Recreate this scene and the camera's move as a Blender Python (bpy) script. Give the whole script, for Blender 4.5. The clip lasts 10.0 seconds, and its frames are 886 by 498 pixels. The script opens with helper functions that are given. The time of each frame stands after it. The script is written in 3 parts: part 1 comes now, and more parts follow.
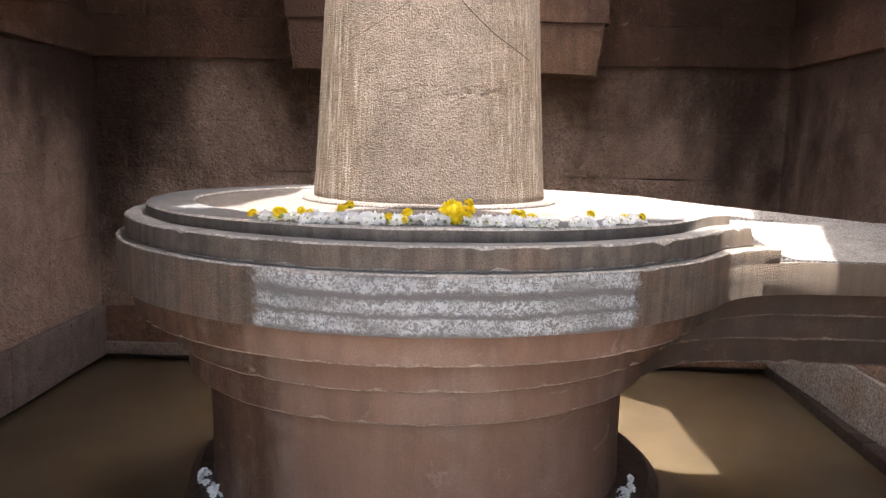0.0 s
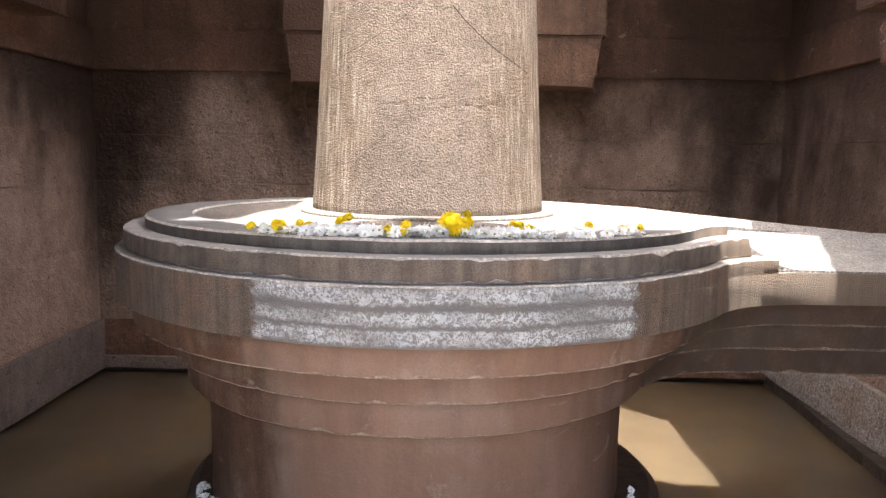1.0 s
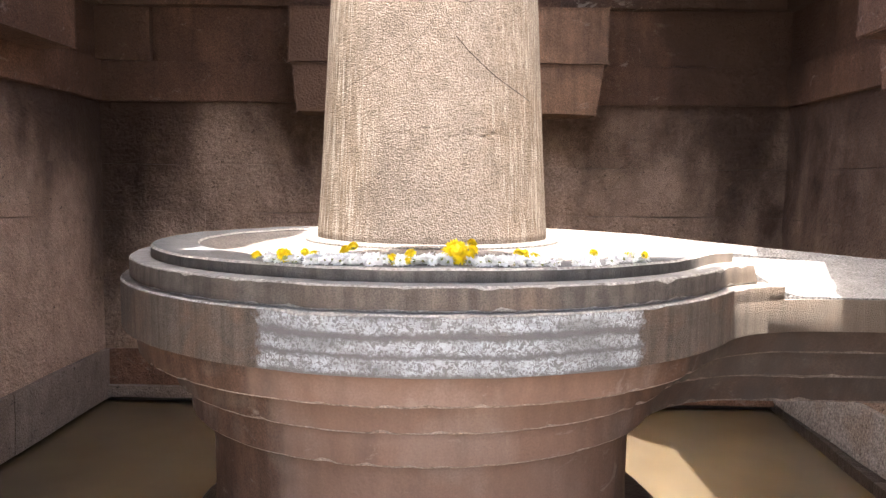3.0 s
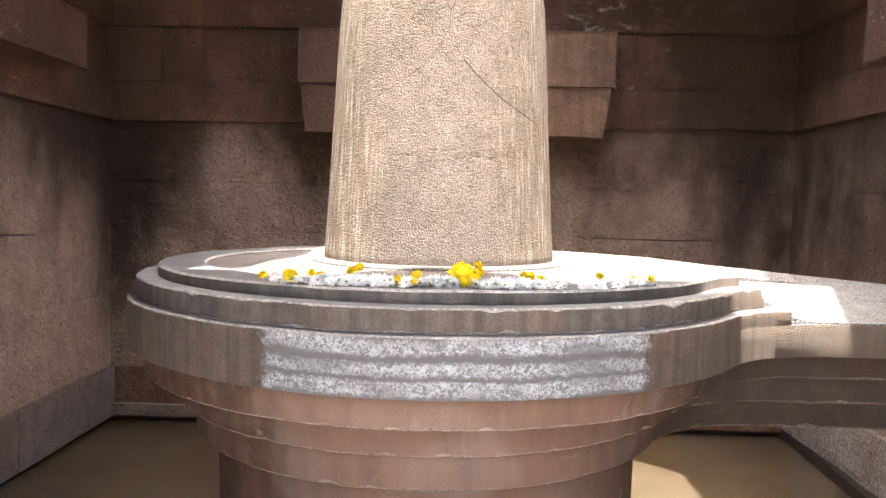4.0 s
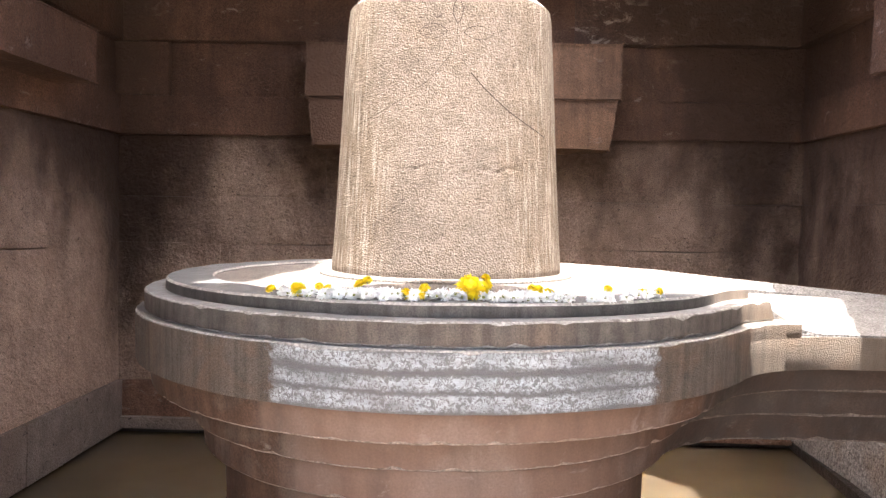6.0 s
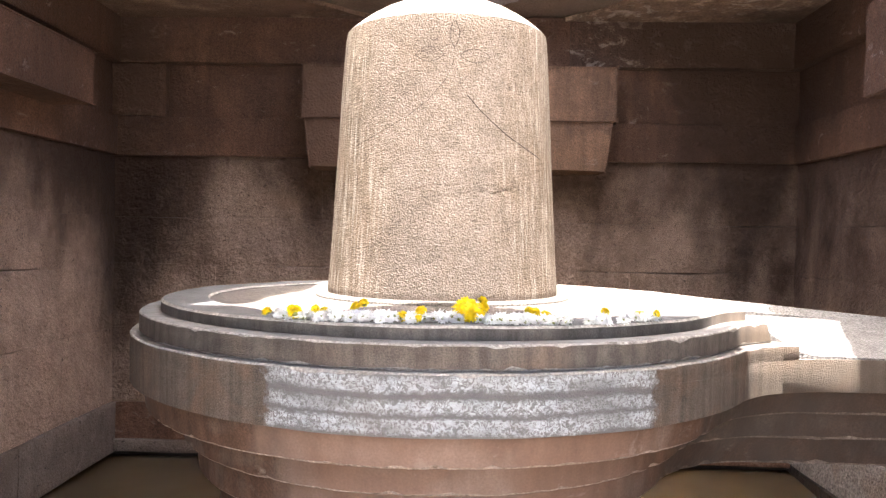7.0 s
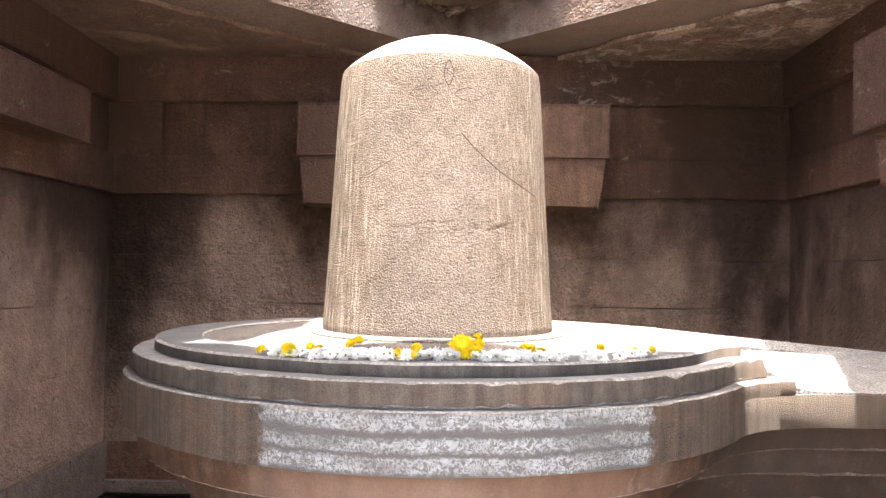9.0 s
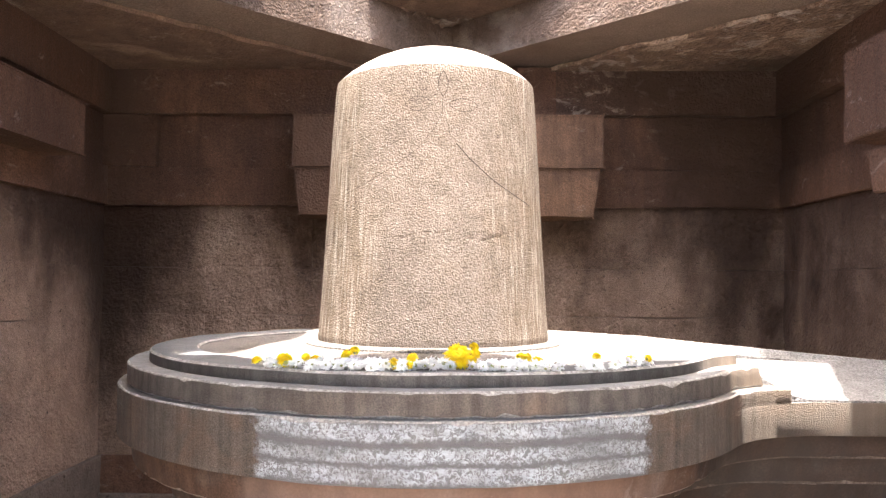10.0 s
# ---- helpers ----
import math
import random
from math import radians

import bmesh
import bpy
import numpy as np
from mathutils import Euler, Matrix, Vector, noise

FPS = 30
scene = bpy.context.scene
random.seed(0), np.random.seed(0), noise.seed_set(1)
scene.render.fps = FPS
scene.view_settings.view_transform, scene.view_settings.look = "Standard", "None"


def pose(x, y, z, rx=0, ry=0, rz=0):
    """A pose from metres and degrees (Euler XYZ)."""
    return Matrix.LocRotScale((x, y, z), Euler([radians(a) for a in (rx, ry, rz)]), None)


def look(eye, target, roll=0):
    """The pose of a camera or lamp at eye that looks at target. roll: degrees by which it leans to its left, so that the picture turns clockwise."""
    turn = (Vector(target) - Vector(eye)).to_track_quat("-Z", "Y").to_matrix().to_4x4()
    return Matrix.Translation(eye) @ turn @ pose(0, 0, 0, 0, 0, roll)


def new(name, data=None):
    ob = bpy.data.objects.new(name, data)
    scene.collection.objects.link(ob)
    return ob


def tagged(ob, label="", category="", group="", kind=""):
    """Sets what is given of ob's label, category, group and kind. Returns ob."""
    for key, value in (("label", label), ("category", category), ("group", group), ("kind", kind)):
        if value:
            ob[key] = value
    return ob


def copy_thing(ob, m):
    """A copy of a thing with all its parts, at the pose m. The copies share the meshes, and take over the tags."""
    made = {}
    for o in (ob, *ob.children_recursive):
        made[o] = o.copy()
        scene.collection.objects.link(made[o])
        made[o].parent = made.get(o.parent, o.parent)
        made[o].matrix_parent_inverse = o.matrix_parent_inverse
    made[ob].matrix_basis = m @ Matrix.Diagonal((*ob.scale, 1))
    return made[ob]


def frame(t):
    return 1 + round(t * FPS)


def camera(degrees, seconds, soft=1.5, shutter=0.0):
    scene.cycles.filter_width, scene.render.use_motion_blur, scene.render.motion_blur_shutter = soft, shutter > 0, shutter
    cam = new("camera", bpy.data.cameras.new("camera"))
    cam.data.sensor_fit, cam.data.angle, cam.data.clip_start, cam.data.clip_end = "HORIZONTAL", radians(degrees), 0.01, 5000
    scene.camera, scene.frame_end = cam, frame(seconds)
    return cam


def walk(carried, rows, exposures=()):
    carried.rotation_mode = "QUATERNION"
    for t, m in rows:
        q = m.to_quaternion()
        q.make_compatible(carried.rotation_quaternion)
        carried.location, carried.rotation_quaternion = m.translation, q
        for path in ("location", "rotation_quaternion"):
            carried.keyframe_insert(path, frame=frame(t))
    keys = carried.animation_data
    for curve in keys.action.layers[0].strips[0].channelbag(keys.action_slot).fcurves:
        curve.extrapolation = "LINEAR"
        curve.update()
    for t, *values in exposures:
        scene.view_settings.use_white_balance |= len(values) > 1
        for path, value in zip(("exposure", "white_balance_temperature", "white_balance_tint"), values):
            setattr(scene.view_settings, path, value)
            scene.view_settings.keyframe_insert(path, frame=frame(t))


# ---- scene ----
cam = camera(60.0, 10.0, soft=1.35)
# seconds, x, y, z, yaw (left), pitch (up), lean (left); metres and degrees
PATH = [
    (0, 0.101, -3.581, 1.900, 0.50, -7.82, 1.23),
    (0.5, 0.104, -3.586, 1.900, 0.63, -7.16, 1.05),
    (1, 0.103, -3.585, 1.900, 0.45, -6.93, 0.98),
    (1.5, 0.103, -3.587, 1.901, 0.68, -6.65, 0.88),
    (2, 0.104, -3.589, 1.903, 1.08, -5.60, 0.43),
    (2.5, 0.102, -3.588, 1.903, 0.72, -5.52, 0.57),
    (4, 0.102, -3.592, 1.909, 1.30, -3.38, 1.16),
    (4.5, 0.100, -3.594, 1.910, 1.68, -3.32, 1.18),
    (5, 0.101, -3.591, 1.912, 1.91, -3.09, 1.05),
    (5.5, 0.100, -3.591, 1.911, 1.86, -2.88, 1.00),
    (7, 0.095, -3.585, 1.918, 1.52, -0.96, 1.00),
    (7.5, 0.093, -3.586, 1.916, 1.27, -0.06, 0.99),
    (8, 0.092, -3.583, 1.918, 1.28, 0.23, 0.98),
    (8.5, 0.092, -3.589, 1.919, 1.46, 1.32, 0.82),
    (9, 0.093, -3.589, 1.921, 1.15, 1.72, 0.75),
    (9.5, 0.092, -3.588, 1.920, 0.79, 2.20, 0.63),
    (10, 0.092, -3.592, 1.917, 0.79, 2.55, 0.44),
]


def aim(x, y, z, yaw, pitch, lean):
    a, p = radians(yaw), radians(pitch)
    way = Vector((-math.sin(a) * math.cos(p), math.cos(a) * math.cos(p), math.sin(p)))
    eye = Vector((x, y, z))
    return look(eye, eye + way, lean)


walk(cam, [(r[0], aim(*r[1:])) for r in PATH], exposures=[(0, 3.13), (0.7, 3.34), (1.5, 3.50), (2.5, 3.62), (4, 3.71), (7, 3.77), (10, 3.76)])

# ---- light: a high sun through the broken roof, sky through roof and doorway ----
SUN_TILT, SUN_SIDE = 9.0, -1.5  # degrees off the zenith, towards the door and towards +x
to_sun = Vector((math.tan(radians(SUN_SIDE)), -math.tan(radians(SUN_TILT)), 1)).normalized()
world = bpy.data.worlds.new("world")
scene.world = world
world.use_nodes = True
wn = world.node_tree.nodes
sky = wn.new("ShaderNodeTexSky")
sky.sky_type, sky.sun_disc, sky.dust_density = "NISHITA", False, 7.0
sky.sun_elevation, sky.sun_rotation = math.asin(to_sun.z), math.atan2(to_sun.x, to_sun.y)
world.node_tree.links.new(sky.outputs[0], wn["Background"].inputs[0])
wn["Background"].inputs[1].default_value = 0.09
sun = new("sun", bpy.data.lights.new("sun", "SUN"))
sun.data.energy, sun.data.angle, sun.data.color = 1.85, radians(0.53), (1.0, 0.96, 0.91)
sun.matrix_world = look(Vector((0, 0, 0)) + to_sun * 20, (0, 0, 0))


# ---- materials ----
def material(name):
    m = bpy.data.materials.new(name)
    m.use_nodes = True
    return m, m.node_tree.nodes, m.node_tree.links, m.node_tree.nodes["Principled BSDF"]


def noise_node(n, l, co, scale, detail=5, rough=0.6, distort=0.0):
    t = n.new("ShaderNodeTexNoise")
    t.inputs["Scale"].default_value, t.inputs["Detail"].default_value = scale, detail
    t.inputs["Roughness"].default_value, t.inputs["Distortion"].default_value = rough, distort
    l.new(co, t.inputs["Vector"])
    return t.outputs["Fac"]


def ramp(n, l, fac, lo, hi, c0=(0, 0, 0), c1=(1, 1, 1)):
    r = n.new("ShaderNodeValToRGB")
    r.color_ramp.elements[0].position, r.color_ramp.elements[1].position = lo, hi
    r.color_ramp.elements[0].color, r.color_ramp.elements[1].color = (*c0, 1), (*c1, 1)
    l.new(fac, r.inputs[0])
    return r.outputs[0]


def mix(n, l, fac, a, b, mode="MIX"):
    m = n.new("ShaderNodeMix")
    m.data_type, m.blend_type = "RGBA", mode
    for value, i in ((fac, 0), (a, 6), (b, 7)):
        if isinstance(value, (int, float)):
            m.inputs[i].default_value = value
        elif isinstance(value, tuple):
            m.inputs[i].default_value = (*value, 1)
        else:
            l.new(value, m.inputs[i])
    return m.outputs[2]


def stretched(n, l, co, sx, sy, sz):
    m = n.new("ShaderNodeMapping")
    m.inputs["Scale"].default_value = (sx, sy, sz)
    l.new(co, m.inputs["Vector"])
    return m.outputs[0]


def stone(name, base, dark, stain, fine=70, peck=0.35, relief=0.02, rough=0.85, streak=0.4, stain_at=(0.5, 0.68), stain_scale=1.1, gloss=0.3, coarse=9, speck=0.6, chisel=0.0, plume=None, dust_skylight=0.0, grains=None, runs=14, fleck=0.0, fleck_at=(0.60, 0.70), pits=0.0, detail=2, dust_skylight_color=(0.44, 0.40, 0.36)):
    """Granite: grain, mottling, soft stains, run-down streaks, pecked relief."""
    m, n, l, bsdf = material(name)
    co = n.new("ShaderNodeTexCoord").outputs["Object"]
    grain = noise_node(n, l, co, grains or fine * 2.2, 3, 0.7)
    mottle = noise_node(n, l, co, coarse, 6, 0.65)
    if plume:
        # soot hangs in tall smudges and thickens with height
        big = noise_node(n, l, stretched(n, l, co, *plume), stain_scale, 4, 0.6, 0.5)
        xyz = n.new("ShaderNodeSeparateXYZ")
        l.new(co, xyz.inputs[0])
        rise = n.new("ShaderNodeMath")
        rise.operation = "MULTIPLY_ADD"
        rise.inputs[1].default_value = 0.16
        l.new(xyz.outputs[2], rise.inputs[0])
        l.new(big, rise.inputs[2])
        big = rise.outputs[0]
    else:
        big = noise_node(n, l, co, stain_scale, 4, 0.55, 0.6)
    run = noise_node(n, l, stretched(n, l, co, runs, runs, 0.9), 1.0, 4, 0.6)
    c = mix(n, l, ramp(n, l, mottle, 0.32, 0.7), dark, base)
    c = mix(n, l, ramp(n, l, big, *stain_at), c, stain)
    c = mix(n, l, streak, c, ramp(n, l, run, 0.36, 0.62, (0.42, 0.4, 0.38), (1.15, 1.12, 1.08)), "MULTIPLY")
    c = mix(n, l, speck, c, ramp(n, l, grain, 0.34, 0.68, (0.35, 0.34, 0.33), (1.6, 1.6, 1.6)), "MULTIPLY")
    if fleck:
        spot = noise_node(n, l, stretched(n, l, co, 5, 5, 8), 1.0, 8, 0.72, 0.8)
        c = mix(n, l, ramp(n, l, spot, *fleck_at, (0, 0, 0), (fleck, fleck, fleck)), c, (0.42, 0.35, 0.30))
    if pits:
        hole = noise_node(n, l, stretched(n, l, co, 26, 26, 34), 1.0, 3, 0.6, 0.6)
        c = mix(n, l, ramp(n, l, hole, 0.29, 0.37, (pits, pits, pits), (0, 0, 0)), c, tuple(0.25 * k for k in dark))
    geo = n.new("ShaderNodeNewGeometry")
    # upward faces turn paler: settled dust plus skylight put into the colour
    if dust_skylight:
        up = n.new("ShaderNodeSeparateXYZ")
        l.new(geo.outputs["Normal"], up.inputs[0])
        f = n.new("ShaderNodeMath")
        f.operation = "MULTIPLY"
        l.new(ramp(n, l, up.outputs[2], 0.75, 0.95, (0, 0, 0), (dust_skylight, dust_skylight, dust_skylight)), f.inputs[0])
        l.new(ramp(n, l, mottle, 0.25, 0.6, (0.45, 0.45, 0.45), (1, 1, 1)), f.inputs[1])
        c = mix(n, l, f.outputs[0], c, dust_skylight_color)
    l.new(c, bsdf.inputs["Base Color"])
    bsdf.inputs["Roughness"].default_value = rough
    bsdf.inputs["Specular IOR Level"].default_value = gloss
    vor = n.new("ShaderNodeTexNoise")
    vor.inputs["Scale"].default_value, vor.inputs["Detail"].default_value = fine, detail
    l.new(co, vor.inputs["Vector"])
    b1 = n.new("ShaderNodeBump")
    b1.inputs["Strength"].default_value, b1.inputs["Distance"].default_value = peck, 0.02
    l.new(vor.outputs["Fac"], b1.inputs["Height"])
    b2 = n.new("ShaderNodeBump")
    b2.inputs["Strength"].default_value, b2.inputs["Distance"].default_value = 0.6, relief
    if chisel:
        turn = n.new("ShaderNodeMapping")
        turn.inputs["Rotation"].default_value = (0.9, 0.9, 0.0)
        turn.vector_type = "TEXTURE"
        turn.inputs["Scale"].default_value = (0.034, 0.034, 0.10)
        l.new(co, turn.inputs["Vector"])
        add = n.new("ShaderNodeMath")
        add.operation = "MULTIPLY_ADD"
        add.inputs[1].default_value = chisel
        l.new(noise_node(n, l, turn.outputs[0], 1.0, 3, 0.6), add.inputs[0])
        l.new(mottle, add.inputs[2])
        l.new(add.outputs[0], b2.inputs["Height"])
    else:
        l.new(mottle, b2.inputs["Height"])
    l.new(b1.outputs[0], b2.inputs["Normal"])
    l.new(b2.outputs[0], bsdf.inputs["Normal"])
    return m


GRANITE = stone("pecked_granite", (0.375, 0.345, 0.328), (0.268, 0.240, 0.222), (0.305, 0.266, 0.236), fine=150, peck=0.9, relief=0.008, streak=0.12, speck=0.4, grains=210, runs=34, stain_scale=2.6, stain_at=(0.5, 0.7), coarse=5, detail=5)
# paler copy of the shaft's granite: sun on the cap put into the colour
CAP = stone("sunlit_cap_granite", (0.52, 0.485, 0.455), (0.42, 0.385, 0.355), (0.46, 0.42, 0.385), fine=150, peck=0.4, relief=0.006, streak=0.0, grains=160, speck=0.35)
DISH = stone("bleached_granite", (0.335, 0.317, 0.307), (0.225, 0.212, 0.205), (0.29, 0.272, 0.262), fine=110, peck=0.5, relief=0.008, streak=0.0, grains=100, speck=0.85)
BOWL = stone("worn_bowl_granite", (0.24, 0.214, 0.196), (0.16, 0.141, 0.128), (0.205, 0.18, 0.162), fine=110, peck=0.5, relief=0.006, streak=0.0, grains=110, speck=0.9)
RIM = stone("oiled_dark_granite", (0.145, 0.138, 0.133), (0.085, 0.081, 0.078), (0.165, 0.145, 0.13), fine=190, peck=0.35, relief=0.005, streak=0.6, rough=0.5, speck=0.5, grains=230, runs=22, dust_skylight=0.45, detail=4, dust_skylight_color=(0.30, 0.30, 0.305))
GREY = stone("oiled_grey_granite", (0.205, 0.178, 0.158), (0.115, 0.10, 0.09), (0.225, 0.17, 0.135), fine=190, peck=0.45, relief=0.005, streak=0.55, rough=0.6, speck=0.5, dust_skylight=0.6, runs=24, grains=230, coarse=14, detail=4, dust_skylight_color=(0.42, 0.41, 0.40))
BROWN = stone("brown_granite", (0.275, 0.222, 0.182), (0.20, 0.161, 0.133), (0.28, 0.196, 0.145), fine=190, peck=0.9, relief=0.004, streak=0.5, rough=0.65, speck=0.65, dust_skylight=0.6, runs=29, grains=230, stain_scale=5, coarse=14, detail=4, dust_skylight_color=(0.44, 0.43, 0.42))
RED = stone("silt_stained_granite", (0.200, 0.116, 0.079), (0.138, 0.080, 0.055), (0.25, 0.19, 0.155), fine=60, peck=0.12, relief=0.004, streak=0.5, rough=0.55, speck=0.45, stain_scale=3, fleck=0.8, coarse=12)
WET = stone("wet_dark_granite", (0.06, 0.045, 0.035), (0.04, 0.03, 0.025), (0.07, 0.05, 0.04), fine=40, peck=0.1, rough=0.35)
WALL = stone("wall_granite", (0.51, 0.365, 0.275), (0.365, 0.257, 0.19), (0.10, 0.06, 0.043), fine=50, peck=0.6, relief=0.05, streak=0.12, stain_at=(0.68, 1.12), stain_scale=1.0, coarse=7, chisel=1.4, plume=(1.2, 1.2, 0.8), pits=0.85)
# side-wall copies of WALL: light west, shade east put into the colour, plus soot
WALL_WEST = stone("lit_smoked_granite", (0.60, 0.42, 0.31), (0.44, 0.30, 0.22), (0.11, 0.068, 0.05), fine=50, peck=0.6, relief=0.05, streak=0.12, stain_at=(0.76, 1.16), stain_scale=1.0, coarse=7, chisel=1.4, plume=(1.2, 1.2, 0.8), pits=0.85)
WALL_EAST = stone("shaded_smoked_granite", (0.42, 0.295, 0.22), (0.29, 0.20, 0.15), (0.06, 0.033, 0.024), fine=50, peck=0.6, relief=0.05, streak=0.12, stain_at=(0.58, 1.0), stain_scale=1.0, coarse=7, chisel=1.4, plume=(1.2, 1.2, 0.8), pits=0.85)
BRACKET = stone("smoked_bracket_granite", (0.20, 0.115, 0.072), (0.125, 0.072, 0.046), (0.09, 0.052, 0.036), fine=60, peck=0.6, relief=0.01, streak=0.5, stain_scale=3, coarse=7, fleck=0.3)
# soot on the upper courses; painted shade on the low back-wall course
SOOT_SHADE = stone("sooted_shaded_granite", (0.25, 0.135, 0.086), (0.150, 0.080, 0.053), (0.10, 0.054, 0.037), fine=45, peck=0.6, relief=0.05, streak=0.2, stain_at=(0.76, 1.26), stain_scale=1.0, coarse=5, chisel=0.4, plume=(1.1, 1.1, 0.8), fleck=0.4)
ROOF = stone("roof_granite", (0.225, 0.145, 0.104), (0.135, 0.086, 0.063), (0.33, 0.24, 0.18), fine=40, peck=0.4, relief=0.03, streak=0.0, stain_at=(0.56, 0.68), stain_scale=1.6, coarse=5, chisel=0.7, fleck=0.7)
ROOF_EDGE = stone("rough_roof_edge_granite", (0.165, 0.113, 0.085), (0.105, 0.071, 0.053), (0.24, 0.185, 0.15), fine=60, peck=0.9, relief=0.045, streak=0.1, stain_at=(0.52, 0.66), stain_scale=1.8, coarse=7, chisel=0.9, rough=0.7, gloss=0.1)
ROOF_BAND = stone("smooth_roof_granite", (0.25, 0.185, 0.145), (0.19, 0.138, 0.108), (0.17, 0.115, 0.085), fine=40, peck=0.25, relief=0.012, streak=0.0, stain_scale=1.4, coarse=3)
SPALLED_ROOF = stone("spalled_roof_granite", (0.27, 0.18, 0.13), (0.14, 0.092, 0.068), (0.42, 0.315, 0.24), fine=26, peck=0.8, relief=0.06, streak=0.0, stain_at=(0.54, 0.62), stain_scale=5.0, coarse=9, chisel=1.2, fleck=0.9, fleck_at=(0.54, 0.62))
SPALLED = stone("flaking_sooted_granite", (0.18, 0.105, 0.072), (0.10, 0.06, 0.043), (0.085, 0.05, 0.037), fine=45, peck=0.6, relief=0.05, streak=0.2, stain_at=(0.76, 1.26), stain_scale=1.0, coarse=5, chisel=0.4, plume=(1.1, 1.1, 0.8), fleck=0.5, fleck_at=(0.53, 0.61))
EDGE_GREY = stone("worn_grey_edge", (0.62, 0.59, 0.55), (0.27, 0.245, 0.225), (0.48, 0.44, 0.40), fine=90, peck=0.5, relief=0.01, streak=0.0, grains=90, speck=0.6, coarse=22)
EDGE_RED = stone("worn_brown_edge", (0.66, 0.54, 0.46), (0.36, 0.25, 0.19), (0.48, 0.36, 0.28), fine=90, peck=0.5, relief=0.01, streak=0.0, grains=90, speck=0.7, coarse=16)
LEDGE_EAST = stone("pale_pecked_ledge_granite", (0.40, 0.35, 0.31), (0.26, 0.225, 0.20), (0.30, 0.235, 0.19), fine=34, peck=0.9, relief=0.05, streak=0.1, coarse=9, speck=0.7, grains=55, stain_scale=2.2, pits=0.85)
LEDGE = stone("dry_ledge_granite", (0.29, 0.225, 0.182), (0.18, 0.135, 0.107), (0.21, 0.15, 0.115), fine=50, peck=0.6, relief=0.03, streak=0.1, coarse=6, pits=0.85)
# made pale so the ground outside bounces light into the chamber
BOUNCE_GROUND = stone("pale_bounce_ground", (0.54, 0.515, 0.475), (0.47, 0.445, 0.405), (0.44, 0.41, 0.36), fine=12, peck=0.3, relief=0.03, streak=0.0, stain_scale=0.3)


def tinted(mat, x0, x1, color, amount, front_y=-0.4):
    """A tinted strip of the front, ragged upright edges, runs inside: poured-water wash, painted light and shade."""
    n, l = mat.node_tree.nodes, mat.node_tree.links
    bsdf = n["Principled BSDF"]
    old = bsdf.inputs["Base Color"].links[0].from_socket
    co = n.new("ShaderNodeTexCoord").outputs["Object"]
    xyz = n.new("ShaderNodeSeparateXYZ")
    l.new(co, xyz.inputs[0])
    shake = n.new("ShaderNodeMath")
    shake.operation = "MULTIPLY_ADD"
    l.new(noise_node(n, l, stretched(n, l, co, 6, 6, 1.2), 1.0, 4, 0.65), shake.inputs[0])
    shake.inputs[1].default_value = 0.30
    l.new(xyz.outputs[0], shake.inputs[2])
    fade = n.new("ShaderNodeMapRange")
    fade.interpolation_type = "SMOOTHSTEP"
    l.new(shake.outputs[0], fade.inputs[0])
    fade.inputs[1].default_value, fade.inputs[2].default_value = x0 + 0.10, x0 + 0.24
    off = n.new("ShaderNodeMapRange")
    off.interpolation_type = "SMOOTHSTEP"
    l.new(shake.outputs[0], off.inputs[0])
    off.inputs[1].default_value, off.inputs[2].default_value = x1 + 0.35, x1 - 0.15
    front = n.new("ShaderNodeMapRange")
    l.new(xyz.outputs[1], front.inputs[0])
    front.inputs[1].default_value, front.inputs[2].default_value = front_y + 0.2, front_y
    f = fade.outputs[0]
    for other in (off.outputs[0], front.outputs[0], ramp(n, l, noise_node(n, l, stretched(n, l, co, 9, 9, 2.0), 1.0, 4, 0.6), 0.25, 0.65, (0.35, 0.35, 0.35), (amount, amount, amount))):
        m = n.new("ShaderNodeMath")
        m.operation = "MULTIPLY"
        l.new(f, m.inputs[0]), l.new(other, m.inputs[1])
        f = m.outputs[0]
    l.new(mix(n, l, f, old, color), bsdf.inputs["Base Color"])


tinted(RED, -0.50, 0.86, (0.37, 0.228, 0.165), 0.55)
tinted(RED, -0.52, -0.50, (0.32, 0.285, 0.255), 0.75)
# beside the spout the mouldings darken: shade put into the colour
tinted(RED, 0.98, 4.0, (0.092, 0.073, 0.062), 0.9, 0.3)
tinted(EDGE_RED, 0.98, 4.0, (0.115, 0.094, 0.081), 0.9, 0.3)

# towards the spout rim, tier and band turn paler: sunlight on their ends put into the colour
tinted(RIM, 1.02, 4.0, (0.37, 0.31, 0.265), 0.9, 0.3)
tinted(GREY, 1.14, 4.0, (0.30, 0.232, 0.18), 0.9, 0.3)
tinted(BROWN, 1.22, 4.0, (0.295, 0.228, 0.172), 0.6, 0.3)


